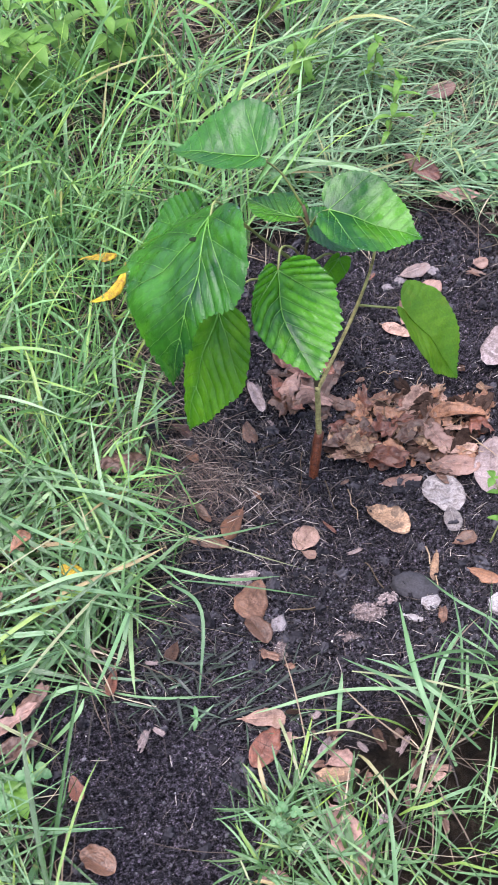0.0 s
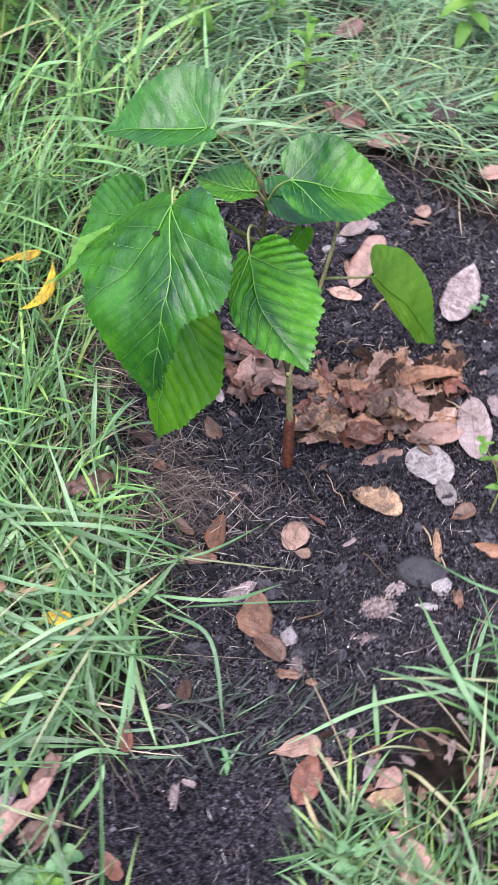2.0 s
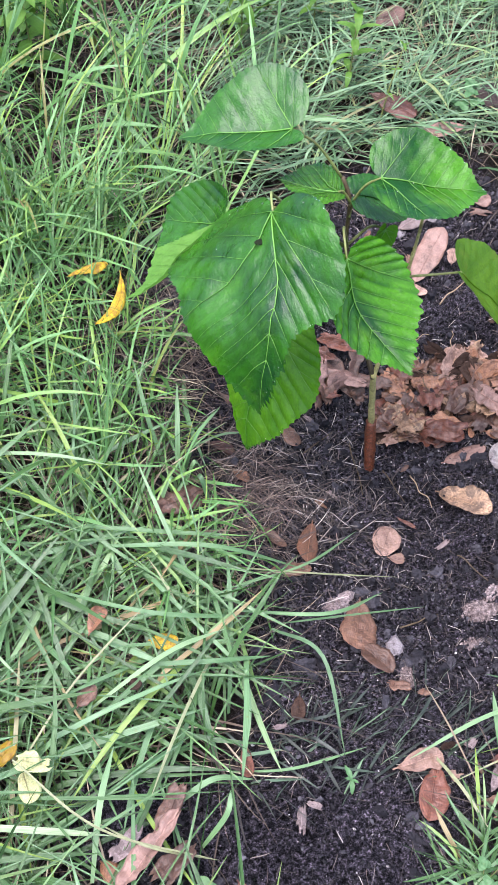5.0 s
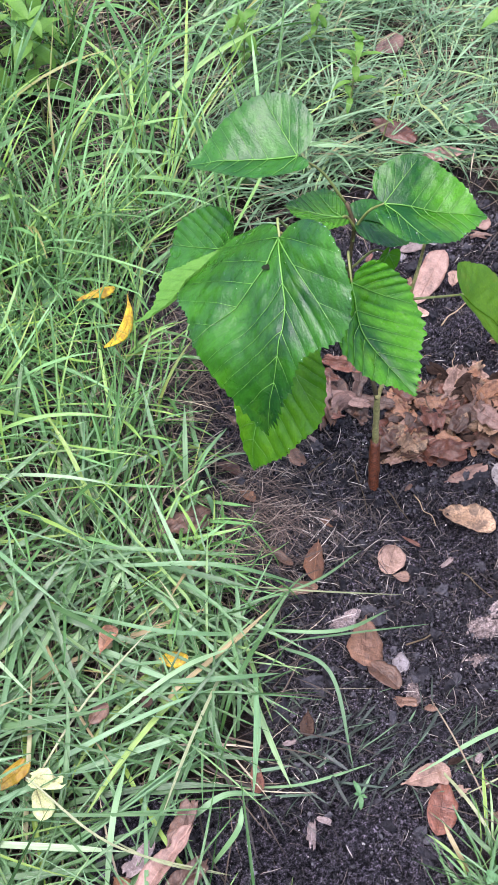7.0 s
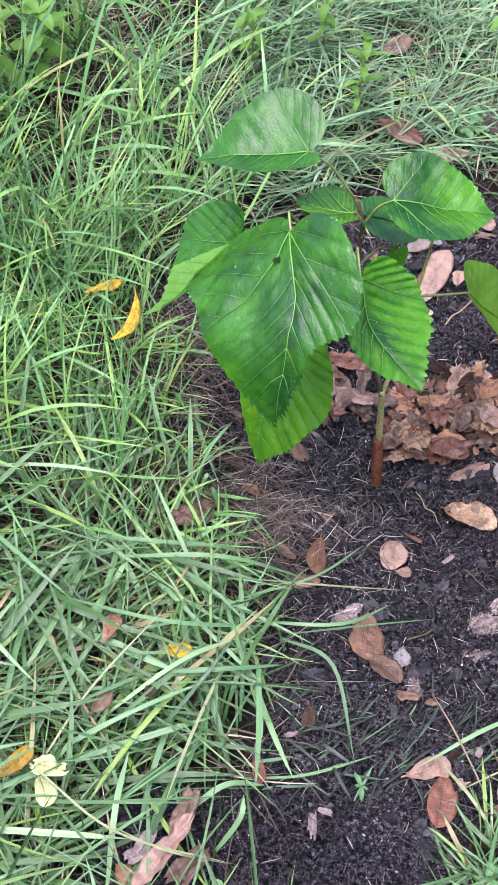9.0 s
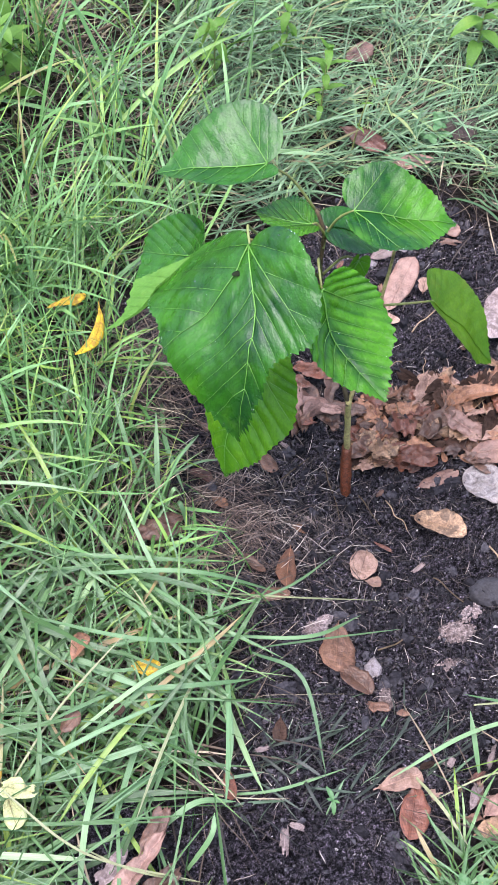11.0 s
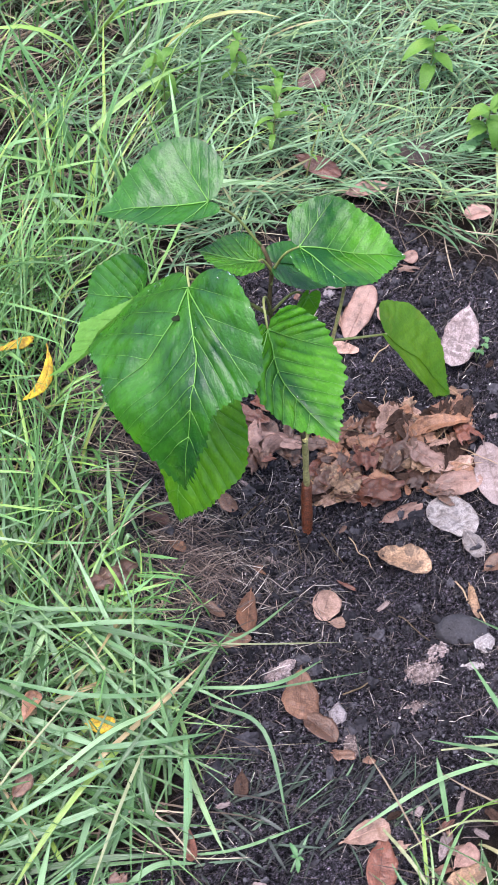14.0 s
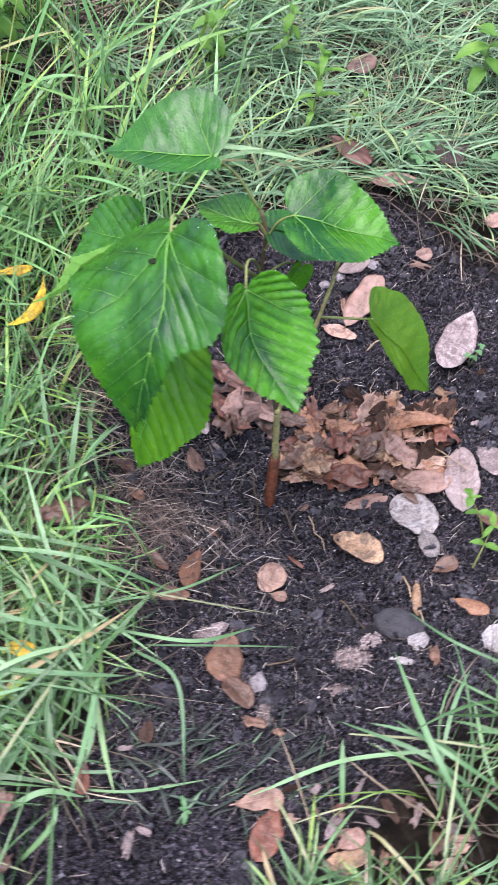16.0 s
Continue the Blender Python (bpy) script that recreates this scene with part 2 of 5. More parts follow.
def make_water():
    m, n, l, s = material("water")
    s.inputs["Base Color"].default_value = (0.9, 1.0, 0.95, 1)
    s.inputs["Roughness"].default_value, s.inputs["IOR"].default_value, s.inputs["Transmission Weight"].default_value = 0.04, 1.33, 1.0
    return m


WATER = make_water()
VEIN = make_plain("leaf_vein", (0.10, 0.25, 0.035), 0.4, 0.15)
# paler green that puts light shining through from behind into the colour
BACKLIT_TINT = make_mulberry("leaf_backlit_tint", (0.10, 0.25, 0.035), (0.14, 0.31, 0.05), (0.2, 0.36, 0.07), 0.4, 0.5)
PETIOLE = make_plain("green_petiole", (0.17, 0.20, 0.06), 0.5, 0.2, dark=(0.18, 0.15, 0.05))
BARK_OLD = make_plain("red_brown_bark", (0.14, 0.042, 0.018), 0.35, 0.9, 150, (0.02, 0.008, 0.006))
BARK_NEW = make_plain("tan_bark", (0.40, 0.34, 0.13), 0.6, 0.3, 60, (0.16, 0.12, 0.05))
BARK_DARK = make_plain("dark_twig_bark", (0.075, 0.05, 0.025), 0.7, 0.3)
WEED = make_mulberry("weed_leaf", (0.085, 0.20, 0.022), (0.15, 0.29, 0.035), (0.27, 0.33, 0.05), 0.35, 0.6)
CLOVER = make_mulberry("clover_leaf", (0.07, 0.17, 0.06), (0.13, 0.25, 0.10), (0.2, 0.28, 0.1), 0.25, 0.5)
STONE = make_plain("pale_stone", (0.22, 0.195, 0.205), 0.8, 0.3, 120, (0.12, 0.10, 0.10), 0.3, 0.6)
WHITE_STONE = make_plain("white_stone", (0.32, 0.295, 0.295), 0.85, 0.4, 120, (0.16, 0.13, 0.13), 0.3, 0.6)
SLATE = make_plain("dark_stone", (0.030, 0.027, 0.033), 0.8, 0.35, 80, (0.015, 0.013, 0.014))
CLOD = make_plain("crumbly_pale_clod", (0.36, 0.29, 0.285), 0.95, 0.6, 160, (0.06, 0.045, 0.045), 0.2, 0.56)
CLOD_BROWN = make_plain("crumbly_brown_clod", (0.30, 0.24, 0.23), 0.95, 0.7, 160, (0.05, 0.035, 0.035), 0.2, 0.54)
BITE = make_plain("dark_bite", (0.012, 0.016, 0.008), 0.95, 0.3, level=0.1)
ROT = make_plain("dark_rotten_wood", (0.06, 0.04, 0.035), 0.9, 0.5, 80, (0.02, 0.015, 0.014))
DRY = {
    "grey": (make_plain("dry_leaf_grey", (0.245, 0.215, 0.205), 0.6, 0.2, 156, (0.075, 0.06, 0.062), 0.35, 0.60), "grey weathered fallen leaf lying on black soil"),
    "pale": (make_plain("dry_leaf_pale", (0.25, 0.19, 0.18), 0.55, 0.2, 104, (0.15, 0.10, 0.09), 0.4, 0.62), "pale bleached fallen leaf lying on black soil"),
    "tan": (make_plain("dry_leaf_tan", (0.34, 0.21, 0.125), 0.55, 0.25, 83, (0.05, 0.03, 0.022), 0.4, 0.57), "spotted yellow-tan fallen leaf on the soil"),
    "buff": (make_plain("dry_leaf_buff", (0.31, 0.195, 0.15), 0.55, 0.2, 117, (0.15, 0.08, 0.05), 0.4, 0.64), "buff-coloured dry leaf lying on black soil"),
    "russet": (make_plain("dry_leaf_russet", (0.135, 0.048, 0.028), 0.38, 0.3, 104, (0.07, 0.03, 0.022)), "russet brown dry fallen leaf, slightly curled"),
    "pink": (make_plain("dry_leaf_pink", (0.25, 0.145, 0.112), 0.45, 0.18, 104, (0.20, 0.11, 0.09)), "pinkish tan smooth fallen leaf, slightly cupped"),
    "mottled": (make_plain("dry_leaf_mottled", (0.25, 0.195, 0.19), 0.65, 0.25, 104, (0.08, 0.055, 0.05), 0.4, 0.55), "mottled pale fallen leaf dirty with soil"),
    "brown": (make_plain("dry_leaf_brown", (0.140, 0.070, 0.042), 0.4, 0.3, 104, (0.07, 0.04, 0.03)), "curled brown dry fallen leaf"),
    "orange": (make_plain("dry_leaf_orange", (0.235, 0.110, 0.056), 0.45, 0.25, 104, (0.12, 0.05, 0.03)), "orange-brown dry fallen leaf, curled at the rim"),
    "dark": (make_plain("dry_leaf_dark", (0.050, 0.030, 0.022), 0.95, 0.35, 104, (0.03, 0.02, 0.017), 0.12), "dark rotting fallen leaf half in the soil"),
    "litter": (make_plain("dry_leaf_litter", (0.105, 0.054, 0.036), 0.45, 0.3, 90, (0.035, 0.02, 0.016)), "dull brown crumpled dead leaf"),
    "yellow": (make_plain("dry_leaf_yellow", (0.46, 0.315, 0.012), 0.5, 0.15, 130, (0.22, 0.11, 0.02), 0.4, 0.60), "bright yellow fallen leaf caught in the grass"),
    "cream": (make_plain("dry_leaf_cream", (0.34, 0.37, 0.17), 0.5, 0.15, 130, (0.3, 0.24, 0.08), 0.4, 0.7), "pale yellow-green fallen leaf caught in the grass"),
}


# ---- mesh tools ----
def mesh_object(name, verts, faces, mat, parent=None, label="", smooth=True, uvs=None):
    me = bpy.data.meshes.new(name)
    me.from_pydata([tuple(v) for v in verts], [], faces)
    me.materials.append(mat)
    if smooth:
        me.polygons.foreach_set("use_smooth", [True] * len(me.polygons))
    if uvs is not None:
        me.uv_layers.new(name="UVMap").uv.foreach_set("vector", np.asarray(uvs, np.float32).ravel())
    ob = new(name, me)
    if parent:
        ob.parent = parent
    if label:
        ob["label"] = label
    return ob


def spline(points, count):
    """Points along a smooth curve through the given ones (Catmull-Rom)."""
    p = [Vector(q) for q in points]
    p = [2 * p[0] - p[1]] + p + [2 * p[-1] - p[-2]]
    out, spans = [], len(p) - 3
    for i in range(count):
        u = i / (count - 1) * spans
        k = min(int(u), spans - 1)
        u -= k
        a, b, c, d = p[k:k + 4]
        out.append(0.5 * (2 * b + (c - a) * u + (2 * a - 5 * b + 4 * c - d) * u * u + (3 * b - a - 3 * c + d) * u ** 3))
    return out


def tube(points, radii, sides=8, rough=0.0):
    """A closed tapering tube along points."""
    verts, faces = [], []
    for i, p in enumerate(points):
        ahead = (points[min(i + 1, len(points) - 1)] - points[max(i - 1, 0)]).normalized()
        across = ahead.cross(Vector((0.31, 0.17, 0.93)))
        across = (across if across.length > 1e-4 else ahead.cross(Vector((1, 0, 0)))).normalized()
        up = ahead.cross(across)
        for k in range(sides):
            a = 2 * math.pi * k / sides
            r = radii[i] * (1 + rough * noise.noise(Vector((p.x * 190 + k, p.y * 190, p.z * 120))))
            verts.append(p + across * (math.cos(a) * r) + up * (math.sin(a) * r))
    for i in range(len(points) - 1):
        for k in range(sides):
            faces.append((i * sides + k, i * sides + (k + 1) % sides, (i + 1) * sides + (k + 1) % sides, (i + 1) * sides + k))
    faces += [tuple(range(sides - 1, -1, -1)), tuple(range((len(points) - 1) * sides, len(points) * sides))]
    return verts, faces


def merge(pieces):
    verts, faces = [], []
    for v, f in pieces:
        k = len(verts)
        verts += v
        faces += [tuple(i + k for i in q) for q in f]
    return verts, faces


# ---- ground ----
def make_ground():
    def axis(lo, hi, step, reach):
        inner = np.arange(lo, hi + step / 2, step)
        out = step * np.cumsum(1.32 ** np.arange(1, 38))
        out = out[out < reach]
        return np.concatenate([(lo - out)[::-1], inner, hi + out])
    xs, ys = axis(-0.45, 0.72, 0.0034, 260), axis(0.22, 1.60, 0.0034, 260)
    X, Y = np.meshgrid(xs, ys)
    Z = lie(np.clip(X, -3, 3), np.clip(Y, -3, 4))
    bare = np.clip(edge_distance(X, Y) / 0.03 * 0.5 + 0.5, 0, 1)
    near = (np.abs(X - 0.17) < 0.9) & (np.abs(Y - 1.05) < 1.1)
    for i, j in zip(*np.nonzero(near)):
        Z[i, j] += relief(X[i, j], Y[i, j]) * (0.45 + 0.55 * bare[i, j])
    verts = np.stack([X, Y, Z], -1).reshape(-1, 3)
    w, h = len(xs), len(ys)
    k = (np.arange(h - 1)[:, None] * w + np.arange(w - 1)).ravel()
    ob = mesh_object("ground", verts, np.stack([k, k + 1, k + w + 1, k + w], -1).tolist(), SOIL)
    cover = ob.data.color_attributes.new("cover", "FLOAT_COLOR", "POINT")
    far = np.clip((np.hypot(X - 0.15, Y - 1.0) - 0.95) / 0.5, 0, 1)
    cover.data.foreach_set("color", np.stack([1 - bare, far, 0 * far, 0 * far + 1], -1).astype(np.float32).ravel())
    tagged(ob, "moist black garden soil hollow within thatchy lawn", "ground", kind="structure")


make_ground()


def lump(radius, flat, seed, rings=5, sides=8, rough=0.3, tall=1.0, wide=1.0):
    """A rough lump, its widest ring near the support."""
    verts, faces = [], []
    for i in range(rings + 1):
        t = math.pi * i / rings
        for k in range(sides):
            a = 2 * math.pi * k / sides
            d = Vector((math.cos(a) * math.sin(t), math.sin(a) * math.sin(t), math.cos(t)))
            r = radius * (1 + rough * noise.noise(d * 1.7 + Vector((seed * 7.1, seed, 0))) + 0.5 * rough * noise.noise(d * 4 + Vector((0, seed * 3.3, 0))))
            verts.append(Vector((d.x * r * wide, d.y * r, d.z * r * flat * tall)))
    for i in range(rings):
        for k in range(sides):
            faces.append((i * sides + k, (i + 1) * sides + k, (i + 1) * sides + (k + 1) % sides, i * sides + (k + 1) % sides))
    return verts, faces


def scatter(name, count, sizes, mat, label, keep, seed, sink=0.3):
    """Countless small lumps in one mesh, on the soil."""
    rng = np.random.default_rng(seed)
    fine = sizes[1] < 0.004
    shapes = [lump(1.0, 1.0, s + seed, 3 if fine else 7, 5 if fine else 10, 0.9) for s in range(8)]
    pieces = []
    while len(pieces) < count:
        x, y = rng.uniform(-0.3, 0.75), rng.uniform(0.22, 1.5)
        if not keep(x, y, rng):
            continue
        r = sizes[0] * (sizes[1] / sizes[0]) ** (rng.random() ** 1.5)
        turn = Euler(rng.uniform(0, 6.28, 3)).to_matrix() @ Matrix.Diagonal((r * rng.uniform(0.7, 1.9), r, r * rng.uniform(0.5, 1.0)))
        at = Vector((x, y, float(lie(x, y)) + relief(x, y) + r * (0.5 - sink)))
        v, f = shapes[rng.integers(8)]
        pieces.append(([turn @ q + at for q in v], f))
    v, f = merge(pieces)
    return tagged(mesh_object(name, v, f, mat, smooth=False), label, "soil", kind="stuff")


on_bed = lambda x, y, rng: (rng.random() < 0.35 or not inside(np.array(x), np.array(y), RAKED)) and inside(np.array(x), np.array(y)) and rng.random() < 0.35 + 0.65 * (noise.noise(Vector((x * 7, y * 7, 3))) > -0.1)
scatter("soil_crumbs", 34000, (0.0005, 0.0026), CRUMB, "loose dark crumbs of garden soil", on_bed, 3, 0.05)
scatter("soil_clods", 900, (0.0028, 0.0090), CRUMB_DARK, "larger dark clods of garden soil", on_bed, 7, 0.35)
scatter("pale_grit", 5500, (0.0003, 0.0013), SPECK, "scattered pale grit and specks on black soil", on_bed, 5)


# ---- the sapling ----
sapling = tagged(new("mulberry_sapling"), "young sapling with large glossy serrated green leaves planted in black soil", "sapling")
sapling.location = (0.122, 0.890, -0.062)
bpy.context.view_layer.update()


def part(name, verts, faces, mat, parent, label=""):
    """A mesh given in world places, as a part of a thing or of a part."""
    ob = mesh_object(name, verts, faces, mat, parent, label)
    base = parent if parent.parent is None else parent.parent
    if parent is base:
        ob.location = -base.location
    return ob


def stem(name, points, r0, r1, mat, label, count=16, sides=9, rough=0.25):
    line = spline(points, count)
    v, f = tube(line, [r0 + (r1 - r0) * i / (count - 1) for i in range(count)], sides, rough)
    return part(name, v, f, mat, sapling, label)


stem("old_stem", [(0.121, 0.886, -0.085), (0.123, 0.900, -0.045), (0.127, 0.924, 0.003)], 0.0078, 0.0066, BARK_OLD, "red-brown bark of the planted cutting", 14)
stem("stem", [(0.127, 0.922, -0.004), (0.122, 0.922, 0.05), (0.117, 0.922, 0.105)], 0.0043, 0.0036, BARK_NEW, "tan-green stem")
stem("shoot", [(0.117, 0.921, 0.098), (0.143, 0.955, 0.15), (0.166, 0.988, 0.20), (0.178, 1.003, 0.255), (0.176, 1.0, 0.315)], 0.0029, 0.0016, BARK_NEW, "slender tan shoot")
stem("shoot", [(0.117, 0.921, 0.098), (0.104, 0.965, 0.17), (0.094, 1.004, 0.236), (0.095, 1.014, 0.298), (0.087, 1.025, 0.326)], 0.0032, 0.0020, BARK_DARK, "slender dark brown shoot")

HALF = [(0, 0), (-0.07, 0.06), (-0.11, 0.17), (-0.08, 0.31), (0.06, 0.43), (0.25, 0.49), (0.45, 0.46), (0.63, 0.36), (0.78, 0.235), (0.90, 0.10), (0.96, 0.035), (1, 0)]

LONG = [(0, 0), (-0.08, 0.06), (-0.12, 0.18), (-0.06, 0.34), (0.10, 0.45), (0.28, 0.49), (0.42, 0.45), (0.52, 0.36), (0.62, 0.27), (0.76, 0.20), (0.88, 0.11), (0.96, 0.04), (1, 0)]
RIBS = 8.0


blade_at = []


def leaf(P, U, N, L, WL, WR, bends, mat, stalk, label, pucker=0.0016, teeth=34, seed=0, outline=None, nod=0.0, plain=False, sway=0.0, slant=0.72, under=None, wet=0, quilt=0.4):
    """A heart-shaped toothed blade from its base P along U, its upper side towards N; bends: along, across, fold, skew."""
    P, U, N = Vector(P), Vector(U).normalized(), Vector(N)
    outline = outline or HALF
    N = (N - U * N.dot(U)).normalized()
    V = N.cross(U)
    k1, k2, k3, k4 = bends

    glow = []

    def mid(a):
        """Where the midrib runs, if it bows to one side."""
        return sway * math.sin(math.pi * min(1.0, max(0.0, a / L)))

    def at(a, b, lift=0.0):
        o = b - mid(a)
        if a > slant * abs(o):
            phase = (a - slant * abs(o)) / (L / RIBS)
        else:
            phase = (a - 0.08 * abs(o)) / (slant - 0.08) / (L / RIBS) * 1.1 + 0.0
        soft = min(1.0, abs(o) / (0.10 * L)) * min(1.0, 0.25 + 40 * abs(a - slant * abs(o)))
        swell = abs(math.sin(math.pi * phase)) ** 0.7
        glow.append((quilt * swell * soft, phase, o))
        ripple = noise.noise(Vector((phase * 1.4, o * 150, seed * 2.2))) * 0.5 * swell
        w = pucker * (swell - 0.6 + ripple) * soft - 0.4 * pucker * math.exp(-(o / 0.003) ** 2)
        w += 0.0011 * noise.noise(Vector((a * 85 + seed, b * 85, 3.0))) + 0.0040 * noise.noise(Vector((a * 26 + seed, b * 26, seed * 1.3))) + 0.0045 * noise.noise(Vector((a * 11, b * 11, seed + 5.0)))
        n = k1 * a * a + k2 * b * b + k3 * (math.sqrt(b * b + 1.6e-5) - 0.004) + k4 * a * b - nod * max(0.0, a - 0.5 * L) ** 2 + w + lift
        return P + U * a + V * b + N * n

    half = spline([(a, b, 0) for a, b in outline], 190)
    rim = [(q.x * L, q.y * 2 * WL) for q in half] + [(q.x * L, -q.y * 2 * WR) for q in half[-2::-1]]
    # saw-toothed margin
    saw, steps = [], len(rim)
    for i, (a, b) in enumerate(rim):
        s = min(i, steps - 1 - i) / (steps / 2)
        t = (s * teeth) % 1.0
        k = 1.0 if i in (0, steps - 1) or abs(b) < 0.01 * L else 1.0 + (0.036 * (1 + 0.6 * noise.noise(Vector((s * 23, seed + 2.0, 0.5)))) * min(1 - t, 3 * t) - 0.014) + 0.03 * noise.noise(Vector((s * 9, seed, i > steps / 2)))
        saw.append((a * k, b * k))
    rings = 34
    verts = [at(0, 0)]
    faces = []
    for i in range(1, rings + 1):
        r = (i / rings) ** 0.8
        verts += [at(a * r, b * r) for a, b in saw]
    for k in range(steps - 1):
        faces.append((0, 1 + k, 2 + k))
    for i in range(rings - 1):
        o = 1 + i * steps
        for k in range(steps - 1):
            faces.append((o + k, o + steps + k, o + steps + k + 1, o + k + 1))
    blade = part("leaf", verts, faces, mat, sapling, label)
    for k, mark in enumerate(("rib", "phase", "out")):
        blade.data.attributes.new(mark, "FLOAT", "POINT").data.foreach_set("value", [q[k] for q in glow[:len(verts)]])
    # faces on this side take the paler colour that imitates light from behind
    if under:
        blade.data.materials.append(BACKLIT_TINT)
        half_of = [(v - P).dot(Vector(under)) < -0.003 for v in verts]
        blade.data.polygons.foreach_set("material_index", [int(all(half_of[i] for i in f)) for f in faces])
    # raised veins
    def vein(a0, b0, a1, b1, bow, r):
        line = []
        for i in range(15):
            s = i / 14
            a = a0 + (a1 - a0) * s - bow * math.sin(math.pi * s)
            line.append(at(a, b0 + (b1 - b0) * s + mid(a), 0.0008))
        return tube(line, [r * (1 - 0.75 * i / 14) for i in range(15)], 5)
    ring = [(q.x * L, q.y * 2) for q in half]

    def reach_of(a0, slope, W, side):
        """How far across a side vein runs before the margin."""
        b = 0.0
        while b < W * 1.1 + abs(sway):
            a = a0 + slope * b
            inner = [w for (x0, w), (x1, w1) in zip(ring, ring[1:]) if min(x0, x1) <= a <= max(x0, x1)]
            if not inner or b > max(inner) * W * 0.92 - side * mid(a):
                break
            b += 0.002
        return b

    pieces = [vein(0.0, 0.0, 0.97 * L, 0.0, 0.0, 0.0009)]
    for side, W in ((1, WL), (-1, WR)):
        main = reach_of(0.001, slant, W, side)
        pieces.append(vein(0, 0, slant * main, side * main, 0.0, 0.0007))
        for i in range(1, 7):
            b = reach_of(i * L / RIBS, slant, W, side)
            if i > 1:
                pieces.append(vein(i * L / RIBS, 0, i * L / RIBS + slant * b, side * b, 0.006 * L, 0.00036))
            b0 = (i - 1) * L / RIBS / 1.1
            b1 = reach_of((slant - 0.08) * b0, 0.08, W, side)
            if b1 > b0 + 0.008 and b0 < main:
                pieces.append(vein(slant * b0, side * b0, slant * b0 + 0.08 * (b1 - b0), side * b1, 0.0, 0.00030))
    for v, f in pieces[:1] if plain else pieces:
        part("vein", v, f, mat if plain else VEIN, blade)
    blade_at.append(at)
    if wet:
        rs, drops = random.Random(seed), []
        for i in range(wet):
            a, b = saw[rs.randrange(steps // 12, steps - steps // 12)]
            k = rs.choice([0.985, 0.985, 0.985, rs.uniform(0.3, 0.95)])
            v, f = lump(rs.uniform(0.0005, 0.0011), 0.7, i, 5, 7, 0.15)
            p = at(a * k, b * k, 0.0005)
            drops.append(([q + p for q in v], f))
        tagged(part("water_drops", *merge(drops), WATER, blade), "clear water drops on the leaf margin", kind="stuff")
    if stalk:
        line = spline([P] + [Vector(q) for q in stalk], 12)
        v, f = tube(line, [0.0012 + 0.0005 * i / 11 for i in range(12)], 7)
        part("petiole", v, f, PETIOLE, blade, "thin green leaf stalk")
    return blade


leaf((0.033, 1.037, 0.388), (-0.855, 0.447, -0.261), (-0.306, -0.029, 0.952), 0.130, 0.031, 0.068, (-0.48, 0.8, 0.34, 0.6), LEAF_DEEP,
     [(0.060, 1.035, 0.365), (0.087, 1.025, 0.324)], "glossy dark green leaf folded along its midrib", 0.0004, seed=1)
leaf((-0.022, 0.901, 0.418), (-0.614, -0.677, -0.404), (-0.670, 0.178, 0.720), 0.163, 0.100, 0.135, (-1.90, -2.49, 0.10, -4.03), LEAF_DEEP,
     [(-0.018, 0.925, 0.418), (-0.005, 0.952, 0.385), (0.040, 0.980, 0.310), (0.094, 1.004, 0.238)], "largest leaf, glossy deep green, drooping with pale veins", 0.0016, 42, seed=2, outline=LONG, nod=6.0, sway=0.036, slant=1.3, wet=90)
leaf((-0.013, 0.932, 0.237), (-0.370, -0.469, -0.802), (-0.826, -0.230, 0.515), 0.167, 0.087, 0.067, (-1.02, -0.75, -0.12, 0.13), LEAF_YOUNG_LIT,
     [(0.03, 0.965, 0.26), (0.100, 0.985, 0.205)], "light green leaf hanging behind the largest leaf", 0.0020, 38, seed=3, wet=50)
leaf((0.054, 0.897, 0.344), (0.050, -0.484, -0.874), (0.673, -0.631, 0.387), 0.117, 0.065, 0.056, (4.39, 3.51, 0.10, 3.93), LEAF_LIGHT,
     [(0.058, 0.925, 0.352), (0.078, 0.975, 0.30), (0.095, 1.003, 0.24)], "bright green leaf deeply puckered between its veins", 0.0030, 30, seed=4, wet=40, quilt=1.0)
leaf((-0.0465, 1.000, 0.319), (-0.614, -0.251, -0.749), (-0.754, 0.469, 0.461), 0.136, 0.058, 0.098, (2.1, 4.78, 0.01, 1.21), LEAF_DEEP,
     [(-0.030, 0.990, 0.338), (0.000, 0.985, 0.340), (0.050, 0.992, 0.292), (0.094, 1.004, 0.240)], "dark green leaf, one half coloured paler as if lit from behind", 0.0012, 32, seed=5, under=(-0.32, 0.7, 0.7))
leaf((0.079, 1.009, 0.321), (-0.911, 0.399, 0.108), (0.265, 0.363, 0.893), 0.066, 0.078, 0.060, (-0.04, 0.18, 0.11, -1.25), LEAF_LIGHT,
     [(0.086, 1.014, 0.315), (0.095, 1.012, 0.30)], "small rounded green leaf near the shoot's tip", 0.0016, 24, seed=6)
leaf((0.114, 0.985, 0.356), (0.971, -0.190, -0.145), (0.152, -0.12, 0.98), 0.115, 0.055, 0.062, (-0.6, -1.2, 0.40, 1.2), LEAF_LIGHT,
     [(0.103, 0.998, 0.335), (0.095, 1.012, 0.295)], "glossy green leaf spread flat with pale highlights", 0.0004, 32, seed=7, wet=40)
leaf((0.218, 0.960, 0.218), (0.653, -0.243, -0.718), (0.733, -0.036, 0.679), 0.132, 0.064, 0.053, (-0.27, -1.79, 0.36, 3.08), LEAF_OLD,
     [(0.205, 0.972, 0.205), (0.164, 0.985, 0.195)], "yellowing green leaf folded lengthwise, seen from its side", 0.0006, 34, seed=8, plain=True)
